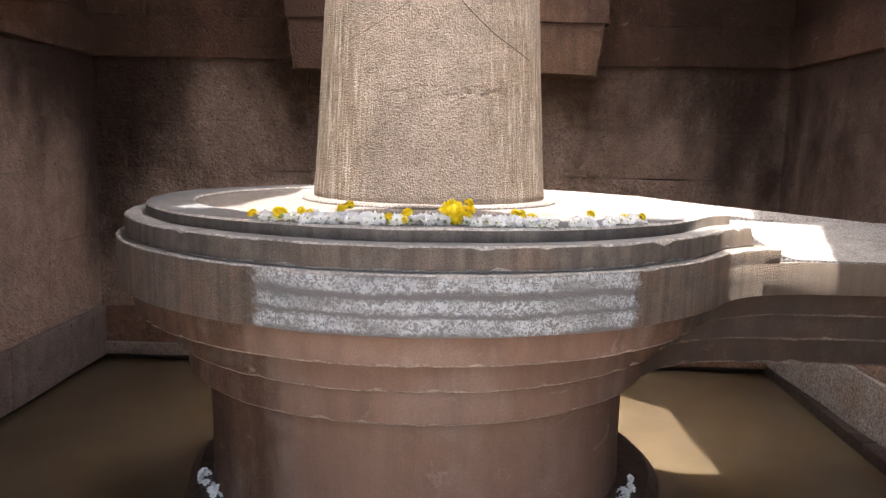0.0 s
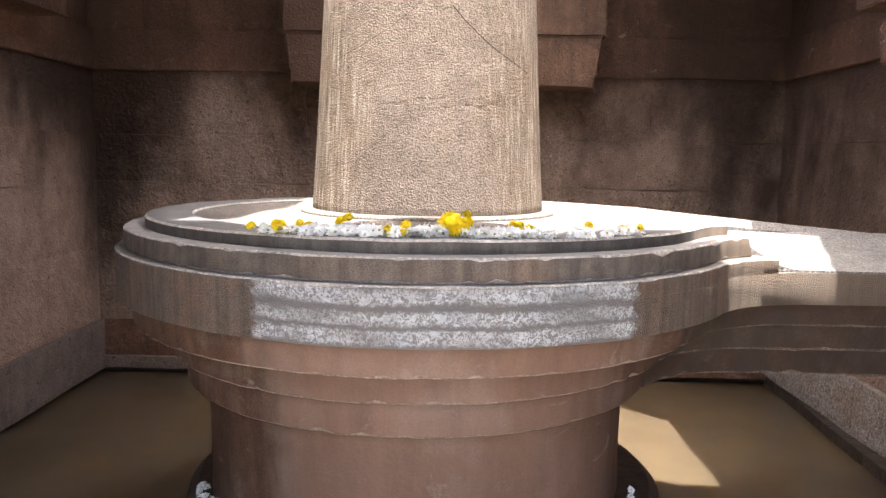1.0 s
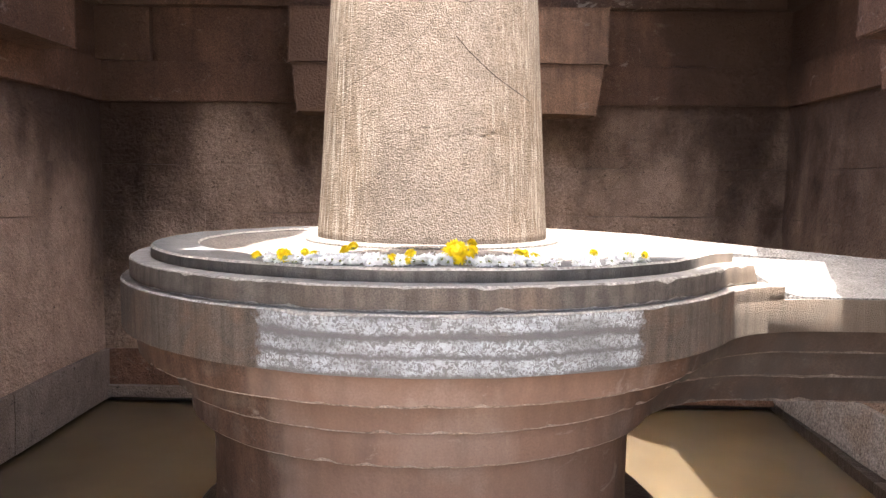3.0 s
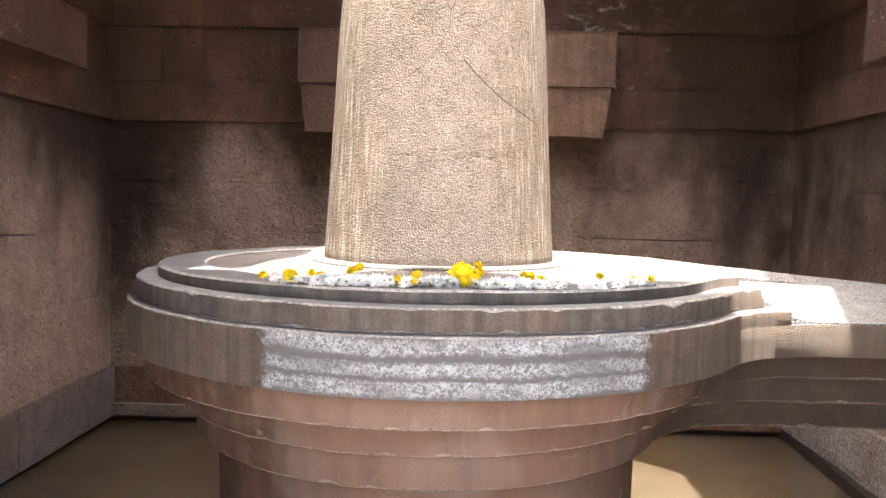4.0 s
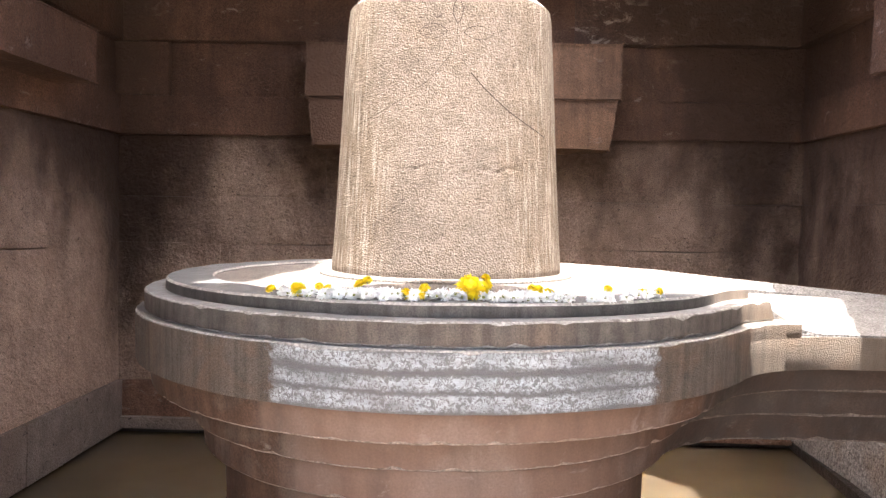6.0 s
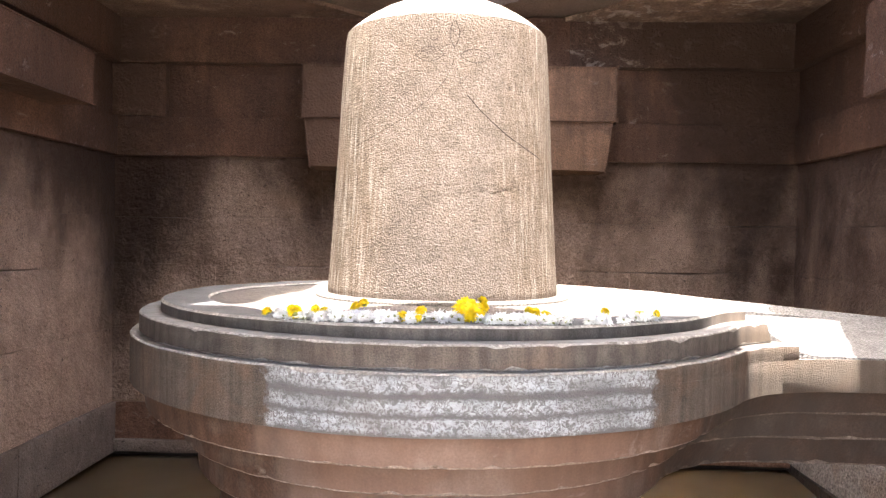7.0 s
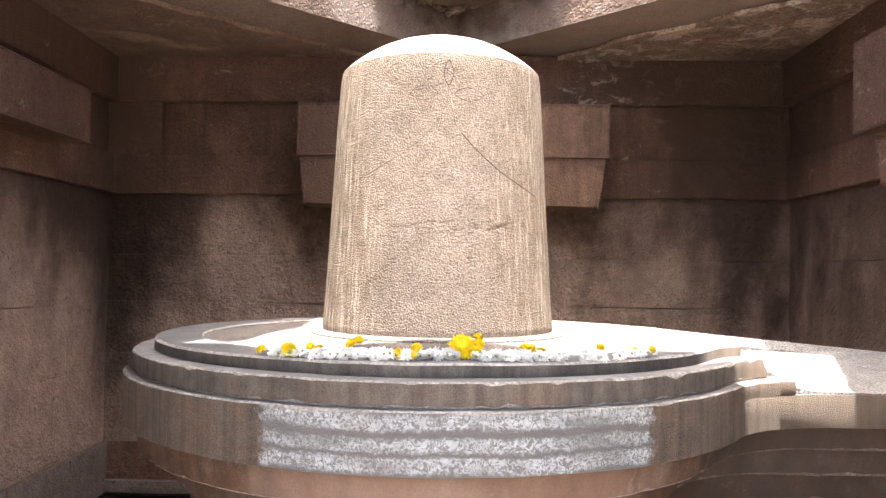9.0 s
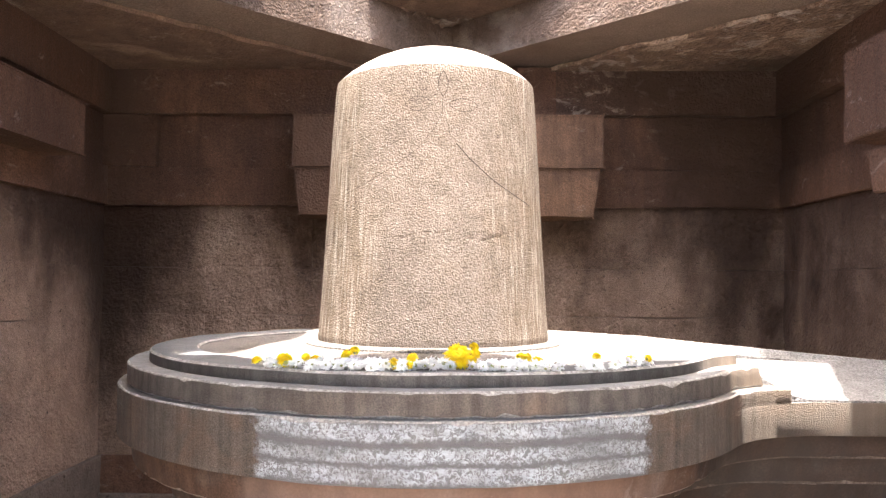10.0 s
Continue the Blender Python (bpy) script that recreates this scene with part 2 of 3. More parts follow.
def weathered(mat):
    """Rain-worn shaft: cloudy mottling, pale dribbles in a few places, a brown tide of old oil low down."""
    n, l = mat.node_tree.nodes, mat.node_tree.links
    bsdf = n["Principled BSDF"]
    c = bsdf.inputs["Base Color"].links[0].from_socket
    co = n.new("ShaderNodeTexCoord").outputs["Object"]
    cloud = noise_node(n, l, stretched(n, l, co, 9, 9, 13), 1.0, 6, 0.68, 0.4)
    c = mix(n, l, 0.32, c, ramp(n, l, cloud, 0.36, 0.64, (0.52, 0.50, 0.48), (1.22, 1.22, 1.23)), "MULTIPLY")
    # the mason's pecking: short chips, lighter and darker
    pocks = noise_node(n, l, stretched(n, l, co, 62, 62, 105), 1.0, 2, 0.6, 1.2)
    c = mix(n, l, 0.55, c, ramp(n, l, pocks, 0.36, 0.56, (0.50, 0.44, 0.40), (1.25, 1.25, 1.25)), "MULTIPLY")
    xyz = n.new("ShaderNodeSeparateXYZ")
    l.new(co, xyz.inputs[0])
    low = n.new("ShaderNodeMath")
    low.operation = "MULTIPLY_ADD"
    low.inputs[1].default_value = 0.9
    l.new(noise_node(n, l, co, 3.0, 5, 0.65), low.inputs[0])
    l.new(xyz.outputs[2], low.inputs[2])
    c = mix(n, l, ramp(n, l, low.outputs[0], 2.15, 2.62, (0.7, 0.7, 0.7), (0, 0, 0)), c, mix(n, l, 1.0, c, (0.80, 0.67, 0.545), "MULTIPLY"))
    # rain runs down both flanks in fine pale and dark threads
    thread = noise_node(n, l, stretched(n, l, co, 85, 85, 0.8), 1.0, 4, 0.7)
    where = noise_node(n, l, stretched(n, l, co, 4, 4, 1.3), 1.0, 2, 0.5)
    flank = n.new("ShaderNodeMath")
    flank.operation = "ABSOLUTE"
    l.new(xyz.outputs[0], flank.inputs[0])
    reach = n.new("ShaderNodeMath")
    reach.operation = "MULTIPLY_ADD"
    reach.inputs[1].default_value = 0.45
    l.new(where, reach.inputs[0])
    l.new(flank.outputs[0], reach.inputs[2])
    run = ramp(n, l, reach.outputs[0], 0.40, 0.66, (0, 0, 0), (0.9, 0.9, 0.9))
    c = mix(n, l, run, c, mix(n, l, 1.0, c, ramp(n, l, thread, 0.36, 0.54, (0.64, 0.57, 0.47), (1.08, 1.06, 1.0)), "MULTIPLY"))
    f = n.new("ShaderNodeMath")
    f.operation = "MULTIPLY"
    l.new(ramp(n, l, thread, 0.55, 0.64), f.inputs[0])
    l.new(run, f.inputs[1])
    c = mix(n, l, f.outputs[0], c, (0.50, 0.44, 0.37))
    l.new(c, bsdf.inputs["Base Color"])


weathered(GRANITE)


def soot_shade_plume(mat, x, y, foot, rise, color):
    """Soot and corner shade put into the colour: a ragged plume round x, y that spreads as it climbs."""
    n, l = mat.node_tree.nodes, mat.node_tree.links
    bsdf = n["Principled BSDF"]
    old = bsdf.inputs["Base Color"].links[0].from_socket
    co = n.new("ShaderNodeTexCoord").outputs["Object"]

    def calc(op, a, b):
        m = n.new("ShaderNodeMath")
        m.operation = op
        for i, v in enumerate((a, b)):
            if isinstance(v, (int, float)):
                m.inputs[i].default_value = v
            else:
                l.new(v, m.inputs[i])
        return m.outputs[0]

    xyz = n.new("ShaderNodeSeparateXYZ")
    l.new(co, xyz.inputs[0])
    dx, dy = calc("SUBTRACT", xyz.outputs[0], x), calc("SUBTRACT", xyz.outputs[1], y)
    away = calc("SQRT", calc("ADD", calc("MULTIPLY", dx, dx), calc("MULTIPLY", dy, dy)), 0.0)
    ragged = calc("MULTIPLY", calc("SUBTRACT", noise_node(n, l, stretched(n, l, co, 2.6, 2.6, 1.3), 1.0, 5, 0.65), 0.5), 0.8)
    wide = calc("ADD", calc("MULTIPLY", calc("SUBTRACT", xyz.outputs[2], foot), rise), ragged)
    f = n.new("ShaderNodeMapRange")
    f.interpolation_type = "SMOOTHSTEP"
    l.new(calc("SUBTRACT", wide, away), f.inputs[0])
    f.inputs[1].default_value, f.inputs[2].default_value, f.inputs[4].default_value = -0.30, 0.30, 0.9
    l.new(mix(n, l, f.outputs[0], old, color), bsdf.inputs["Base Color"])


def soot_shade_band(mat, low, high, amount):
    """Soot and the projecting course's shade put into the colour: thick at the top, ragged and thin below."""
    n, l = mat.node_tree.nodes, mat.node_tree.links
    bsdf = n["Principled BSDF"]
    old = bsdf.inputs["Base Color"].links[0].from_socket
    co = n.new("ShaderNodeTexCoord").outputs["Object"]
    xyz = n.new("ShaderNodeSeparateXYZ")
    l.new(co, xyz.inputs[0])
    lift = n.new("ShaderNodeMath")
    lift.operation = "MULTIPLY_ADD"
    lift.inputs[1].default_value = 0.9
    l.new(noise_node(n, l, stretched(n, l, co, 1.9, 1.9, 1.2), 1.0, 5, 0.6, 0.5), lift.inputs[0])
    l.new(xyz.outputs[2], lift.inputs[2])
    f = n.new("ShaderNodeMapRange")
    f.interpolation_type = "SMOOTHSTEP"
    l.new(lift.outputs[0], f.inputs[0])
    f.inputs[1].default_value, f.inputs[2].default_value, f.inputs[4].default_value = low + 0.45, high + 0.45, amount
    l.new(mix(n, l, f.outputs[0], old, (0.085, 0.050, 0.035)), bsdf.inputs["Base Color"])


# shade below the projecting course, painted in with the soot
soot_shade_band(WALL, 2.1, 2.7, 0.6)
soot_shade_band(WALL_WEST, 1.9, 2.6, 0.8)
soot_shade_band(WALL_EAST, 2.1, 2.7, 0.6)
# corner shade painted together with soot, also on ceiling skin and bracket
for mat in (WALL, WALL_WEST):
    soot_shade_plume(mat, -2.80, 2.80, 0.75, 0.33, (0.040, 0.021, 0.014))
soot_shade_plume(WALL_WEST, -2.88, 2.0, 1.7, 0.55, (0.055, 0.031, 0.022))
soot_shade_plume(SOOT_SHADE, -2.72, 2.76, 1.6, 0.12, (0.060, 0.035, 0.025))
soot_shade_plume(SPALLED_ROOF, 2.8, 2.8, 3.0, 0.75, (0.055, 0.034, 0.025))
soot_shade_plume(BRACKET, -1.2, 2.5, 0.2, 0.30, (0.095, 0.052, 0.033))
for mat in (WALL, SOOT_SHADE, SPALLED):
    soot_shade_plume(mat, 2.38, 2.82, 1.45, 0.46, (0.040, 0.021, 0.014))


def plain(name, color, rough=0.7, spread=0.15):
    m, n, l, bsdf = material(name)
    co = n.new("ShaderNodeTexCoord").outputs["Object"]
    f = noise_node(n, l, co, 60, 3)
    l.new(ramp(n, l, f, 0.3, 0.7, tuple(c * (1 - spread) for c in color), tuple(min(1, c * (1 + spread)) for c in color)), bsdf.inputs["Base Color"])
    bsdf.inputs["Roughness"].default_value = rough
    return m


PETAL = plain("white_petal", (0.94, 0.94, 0.93), 0.6, 0.03)
petal_shader = PETAL.node_tree.nodes["Principled BSDF"]
petal_shader.inputs["Subsurface Weight"].default_value = 0.25
petal_shader.inputs["Subsurface Radius"].default_value = (0.01, 0.01, 0.01)
MARIGOLD = plain("yellow_marigold", (0.94, 0.71, 0.011), 0.6, 0.12)
LEAF = plain("dry_leaf", (0.30, 0.32, 0.10), 0.6, 0.2)
# the carved grooves' darkness is put into this colour
GROOVE = plain("dark_groove_line", (0.06, 0.043, 0.032), 0.9)


def water_material():
    m, n, l, bsdf = material("muddy_water")
    co = n.new("ShaderNodeTexCoord").outputs["Object"]
    silt = noise_node(n, l, co, 0.8, 3)
    l.new(ramp(n, l, silt, 0.35, 0.7, (0.082, 0.060, 0.036), (0.112, 0.083, 0.050)), bsdf.inputs["Base Color"])
    bsdf.inputs["Roughness"].default_value, bsdf.inputs["IOR"].default_value = 0.06, 1.33
    bsdf.inputs["Subsurface Weight"].default_value, bsdf.inputs["Subsurface Scale"].default_value = 1.0, 0.2
    bsdf.inputs["Subsurface Radius"].default_value = (1.0, 0.8, 0.5)
    b = n.new("ShaderNodeBump")
    b.inputs["Strength"].default_value, b.inputs["Distance"].default_value = 0.05, 0.01
    l.new(noise_node(n, l, co, 6, 2), b.inputs["Height"])
    l.new(b.outputs[0], bsdf.inputs["Normal"])
    return m


WATER = water_material()


def ash_striped(mat):
    """Three smeared bands of white ash on a washed grey patch, rubbed on by hand."""
    n, l = mat.node_tree.nodes, mat.node_tree.links
    bsdf = n["Principled BSDF"]
    old = bsdf.inputs["Base Color"].links[0].from_socket
    co = n.new("ShaderNodeTexCoord").outputs["Object"]
    xyz = n.new("ShaderNodeSeparateXYZ")
    l.new(co, xyz.inputs[0])

    def calc(op, a, b=0.0, c=0.0):
        m = n.new("ShaderNodeMath")
        m.operation, m.use_clamp = op, op == "SMOOTH"
        for i, v in enumerate((a, b, c)):
            if isinstance(v, (int, float)):
                m.inputs[i].default_value = v
            else:
                l.new(v, m.inputs[i])
        return m.outputs[0]

    def step(v, lo, hi):
        r = n.new("ShaderNodeMapRange")
        r.interpolation_type = "SMOOTHSTEP"
        l.new(v, r.inputs[0])
        r.inputs[1].default_value, r.inputs[2].default_value = lo, hi
        return r.outputs[0]

    ragged = calc("MULTIPLY", calc("SUBTRACT", noise_node(n, l, co, 30, 5, 0.75), 0.5), 0.11)
    x = calc("ADD", xyz.outputs[0], ragged)
    sag = calc("MULTIPLY", calc("SUBTRACT", noise_node(n, l, co, 2.6, 2), 0.5), 0.05)
    z = calc("ADD", calc("ADD", xyz.outputs[2], sag), calc("MULTIPLY", calc("SUBTRACT", noise_node(n, l, co, 40, 5, 0.75), 0.5), 0.04))
    side = calc("MULTIPLY", calc("MULTIPLY", step(x, -0.515, -0.485), calc("SUBTRACT", 1.0, step(x, 0.69, 0.72))), calc("SUBTRACT", 1.0, step(xyz.outputs[1], -0.2, 0.0)))
    total = None
    for lo, hi in ((1.459, 1.505), (1.396, 1.433), (1.336, 1.380)):
        s = calc("MULTIPLY", step(z, lo - 0.007, lo + 0.007), calc("SUBTRACT", 1.0, step(z, hi - 0.007, hi + 0.007)))
        total = s if total is None else calc("ADD", total, s)
    flakes = ramp(n, l, noise_node(n, l, stretched(n, l, co, 66, 66, 58), 1.0, 5, 0.72, 1.4), 0.455, 0.515)
    strokes = ramp(n, l, noise_node(n, l, stretched(n, l, co, 16, 16, 130), 1.0, 4, 0.7), 0.30, 0.5, (0.55, 0.55, 0.55), (1, 1, 1))
    thin = ramp(n, l, noise_node(n, l, stretched(n, l, co, 5, 5, 9), 1.0, 4, 0.65), 0.36, 0.58, (0.30, 0.30, 0.30), (1, 1, 1))
    smear = calc("MULTIPLY", calc("MULTIPLY", total, side), calc("MULTIPLY", strokes, thin))
    mask = calc("MULTIPLY", smear, calc("MULTIPLY_ADD", flakes, 0.86, 0.14))
    faint = calc("MULTIPLY", side, 0.75)
    tinted = mix(n, l, faint, old, mix(n, l, strokes, (0.20, 0.20, 0.202), (0.30, 0.298, 0.298)))
    l.new(mix(n, l, mask, tinted, (0.84, 0.87, 0.89)), bsdf.inputs["Base Color"])


ash_striped(BROWN)


# ---- building helpers ----
def mesh_of(name, bm, mat, smooth=None):
    bmesh.ops.recalc_face_normals(bm, faces=bm.faces)
    me = bpy.data.meshes.new(name)
    bm.to_mesh(me)
    bm.free()
    me.materials.append(mat)
    if smooth is not None:
        me.shade_smooth()
        me.set_sharp_from_angle(angle=radians(smooth))
    return me


def part(name, bm, mat, parent, label="", smooth=35, edge=None):
    ob = new(name, mesh_of(name, bm, mat, smooth))
    if edge:
        ob.data.materials.append(edge)
    ob.parent = parent
    return tagged(ob, label)


def thing(name, label, category, at=(0, 0, 0), group="", kind=""):
    ob = new(name)
    ob.location = at
    ob.empty_display_size = 0.1
    return tagged(ob, label, category, group, kind)


def block(x0, x1, y0, y1, z0, z1, bevel=0.012, cuts=0, rough=0.0, seed=0):
    """A dressed block with worn edges; cuts and rough make its faces uneven."""
    bm = bmesh.new()
    bmesh.ops.create_cube(bm, size=1.0)
    for v in bm.verts:
        v.co = Vector(((x0 + x1) / 2 + v.co.x * (x1 - x0), (y0 + y1) / 2 + v.co.y * (y1 - y0), (z0 + z1) / 2 + v.co.z * (z1 - z0)))
    if bevel:
        bmesh.ops.bevel(bm, geom=bm.edges[:], offset=bevel, segments=2, affect="EDGES", profile=0.6)
    if cuts:
        bmesh.ops.subdivide_edges(bm, edges=[e for e in bm.edges if e.calc_length() > 0.1], cuts=cuts, use_grid_fill=True)
    if rough:
        for v in bm.verts:
            p = v.co * 2.3 + Vector((seed, seed * 2, 0))
            v.co += noise.noise_vector(p) * rough
    return bm


def lathe(profile, steps=128, wobble=0.0, close=True):
    """A turned body from (radius, height) pairs, from the bottom up."""
    bm = bmesh.new()
    rings = []
    for r, z in profile:
        ring = []
        for i in range(steps):
            a = 2 * math.pi * i / steps
            k = 1 + wobble * noise.noise(Vector((math.cos(a) * 2, math.sin(a) * 2, z * 2)))
            ring.append(bm.verts.new((r * k * math.cos(a), r * k * math.sin(a), z)))
        rings.append(ring)
    for a, b in zip(rings, rings[1:]):
        for i in range(steps):
            bm.faces.new((a[i], a[(i + 1) % steps], b[(i + 1) % steps], b[i]))
    if close:
        bm.faces.new(rings[-1])
        bm.faces.new(rings[0][::-1])
    return bm


def keyhole(r, w, fillet, end, n_arc=260, n_fil=36, n_run=24):
    """Plan of a round slab that runs out into a channel of half width w towards +x, ending at x = end."""
    cx = math.sqrt((r + fillet) ** 2 - (w + fillet) ** 2)
    a0 = math.atan2(w + fillet, cx)
    near = []
    for i in range(n_run):
        near.append((end + (cx - end) * i / n_run, -w) if end > cx else (end, -w - fillet * (1 - math.sqrt(max(0.0, 1 - ((cx - end) / fillet) ** 2))) * i / n_run))
    lo = math.pi / 2
    hi = math.pi - a0
    for i in range(n_fil + 1):
        a = lo + (hi - lo) * i / n_fil
        near.append((min(cx + fillet * math.cos(a), end), -(w + fillet) + fillet * math.sin(a)))
    arc = []
    for i in range(1, n_arc):
        a = -a0 - (2 * math.pi - 2 * a0) * i / n_arc
        arc.append((r * math.cos(a), r * math.sin(a)))
    return near + arc + [(x, -y) for x, y in near[::-1]]


def slab(lower, upper, z0, z1, worn=0.008, worn_top=None):
    """Solid between two plans with the same number of points; its arrises are worn and chipped."""
    bm = bmesh.new()
    g = len(lower)
    wt = worn if worn_top is None else worn_top

    def vert(p, d, z):
        x, y = p
        k = d / max(0.2, math.hypot(x, y))
        return bm.verts.new((x - k * x + 0.002 * noise.noise(Vector((x * 7, y * 7, z0 * 5))), y - k * y + 0.0015 * noise.noise(Vector((x * 4, y * 4, z0 * 2 + 9))), z + 0.003 * noise.noise(Vector((x * 5, y * 5, 3)))))

    rows = [[] for _ in range(6)]
    for p, q in zip(lower, upper):
        chip = 0.65 + 2.6 * max(0.0, noise.noise(Vector((p[0] * 16, p[1] * 16, z0 * 9)))) ** 1.5
        cup = 0.65 + 2.2 * max(0.0, noise.noise(Vector((q[0] * 16, q[1] * 16, z1 * 9 + 4)))) ** 1.5
        a, b = worn * chip, wt * cup
        m = ((p[0] + q[0]) / 2, (p[1] + q[1]) / 2)
        for row, v in zip(rows, (vert(p, a, z0), vert(p, 0, z0 + a), vert(m, 0, (z0 + z1) / 2), vert(q, 0, z1 - b), vert(q, b * 0.4, z1 - b * 0.3), vert(q, b, z1))):
            row.append(v)
    for k, (a, b) in enumerate(zip(rows, rows[1:])):
        for i in range(g):
            f = bm.faces.new((a[i], a[(i + 1) % g], b[(i + 1) % g], b[i]))
            f.material_index = 1 if k in (0, 3, 4) else 0
    bm.faces.new(rows[-1])
    bm.faces.new(rows[0][::-1])
    return bm


def rim(outer, inner, z0, z1, worn=0.008):
    """A raised rim between an outer and an inner open plan with the same number of points."""
    bm = bmesh.new()
    g = len(outer)

    def toward(a, b, d):
        out = []
        for p, q in zip(a, b):
            k = math.hypot(q[0] - p[0], q[1] - p[1]) or 1
            out.append((p[0] + (q[0] - p[0]) / k * d, p[1] + (q[1] - p[1]) / k * d))
        return out

    rows = []
    for loop, z in ((outer, z0), (outer, z1 - worn), (toward(outer, inner, worn), z1), (toward(inner, outer, worn), z1), (inner, z1 - worn), (inner, z0)):
        rows.append([bm.verts.new((x, y, z + 0.003 * noise.noise(Vector((x * 5, y * 5, 3))))) for x, y in loop])
    for k, (a, b) in enumerate(zip(rows, rows[1:] + rows[:1])):
        for i in range(g - 1):
            f = bm.faces.new((a[i], a[i + 1], b[i + 1], b[i]))
            f.material_index = 1 if k in (1, 3) else 0
    bm.faces.new([r[0] for r in rows])
    bm.faces.new([r[-1] for r in rows][::-1])
    return bm


# ---- the room: 5.75 m square, water on the floor ----
X0, X1, Y0, Y1, ZC = -2.88, 2.86, -2.88, 2.87, 3.74

bed = tagged(new("floor", mesh_of("floor", block(X0 - 0.6, X1 + 0.6, Y0 - 1.6, Y1 + 0.6, -0.7, -0.45, 0), WET)), "silted stone floor under the muddy water", "floor", kind="structure")


def water_sheet():
    bm = bmesh.new()
    bmesh.ops.create_grid(bm, x_segments=8, y_segments=8, size=0.5)
    for v in bm.verts:
        v.co = Vector(((X0 + X1) / 2 + v.co.x * (X1 - X0 + 0.1), (Y0 + Y1) / 2 + v.co.y * (Y1 - Y0 + 0.1), 0))
    return bm


tagged(new("water", mesh_of("water", water_sheet(), WATER)), "still muddy brown water flooding the chamber floor", "water", kind="structure")

wall_n = thing("wall_north", "granite back wall of coursed blocks with a corbel, soot and shade painted on", "wall", kind="structure")
wall_w = thing("wall_west", "coursed granite side wall with dark soot stains and painted shade", "wall", kind="structure")
wall_e = thing("wall_east", "coursed granite side wall with dark soot stains and painted shade", "wall", kind="structure")
wall_s = thing("wall_south", "unseen granite front wall, its open doorway sized for the light", "wall", kind="structure")

# courses: bottom, top, how far proud of the wall, material, joints along the wall
COURSES = [
    (-0.45, 0.08, -0.03, WET, (-2.2, -0.6, 1.1)),
    (0.08, 0.46, 0.035, LEDGE, (-1.6, 0.2, 1.42)),
    (0.46, 1.10, 0.0, WALL, (-1.2, 1.0)),
    (1.10, 1.64, 0.0, WALL, (-2.0, 0.4)),
    (1.64, 2.04, 0.0, WALL, (-0.3,)),
    (2.04, 2.56, 0.0, WALL, (-1.1, 1.75)),
    (2.56, 2.88, 0.05, SOOT_SHADE, (-0.5,)),
    (2.88, 3.33, 0.0, SOOT_SHADE, (-2.42, -1.25, 1.3)),
    (3.33, 3.74, 0.09, SOOT_SHADE, (-1.9, 0.95)),
    (3.74, 4.1, 0.0, SOOT_SHADE, (-0.9, 1.2)),
]
# the back wall alone has a low kerb at the water; the plain course over it has the pedestal's shade put into its colour
KERB = [(0.045, 0.145, 0.05, LEDGE, (-1.9, 0.2, 1.42)), (0.145, 0.46, 0.01, SOOT_SHADE, (-1.6, 0.6))]


def coursed(parent, side):
    rows = COURSES[:1] + KERB + COURSES[2:] if side == "n" else COURSES
    for z0, z1, proud, mat, joints in rows:
        a0, a1 = (X0 - 0.004, X1 + 0.004) if side == "n" else (Y0 - 0.004, Y1 + 0.5)
        stops = [a0] + [j for j in joints] + [a1]
        for i, (a, b) in enumerate(zip(stops, stops[1:])):
            foot = z0 - (0.045 if mat is LEDGE and side == "w" else 0.0)
            p = proud + random.uniform(-0.004, 0.004)
            g = 0.0008
            # right of the middle the kerb takes the darker colour
            mat = SOOT_SHADE if side == "n" and mat is LEDGE and a > 0 else mat
            chipped = side == "n" and z0 == 3.33 and a > 0.5
            if side == "n":
                # the corner stones of the sixth course stand proud of the long panel between them
                p += 0.06 if z0 == 2.88 and i == 0 else 0.0
                bm = block(a + g, b - g, Y1 - p, Y1 + 0.5, z0 + g, z1 - g, 0.006, 4, 0.014, 0)
                mat = SPALLED if chipped else mat
            elif side == "w":
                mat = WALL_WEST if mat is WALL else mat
                bm = block(X0 - 0.5, X0 + p, a + g, b - g, foot + g, z1 - g, 0.006, 4, 0.014, 0)
            else:
                batter, sunk = mat is LEDGE, mat is WET
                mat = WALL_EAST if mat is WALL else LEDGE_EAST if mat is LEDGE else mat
                g = 0.004 if batter else g
                bm = block(X1 - p, X1 + 0.5, a + g, b - g, z0 + g, z1 - g, 0.006, 4, 0.014, 0)
                for v in bm.verts:
                    if sunk and v.co.x < X1 + 0.1:
                        v.co.x -= 0.05 + 0.06 * min(2.5, max(0.0, Y1 - v.co.y))
                    if batter and v.co.x < X1 + 0.1:
                        # the foot of this course swells out towards the door
                        v.co.x -= 0.06 * min(2.5, max(0.0, Y1 - v.co.y)) * (z1 - v.co.z) / (z1 - z0)
            part("stone_block", bm, mat, parent, smooth=50)


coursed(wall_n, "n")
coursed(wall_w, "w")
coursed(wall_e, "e")


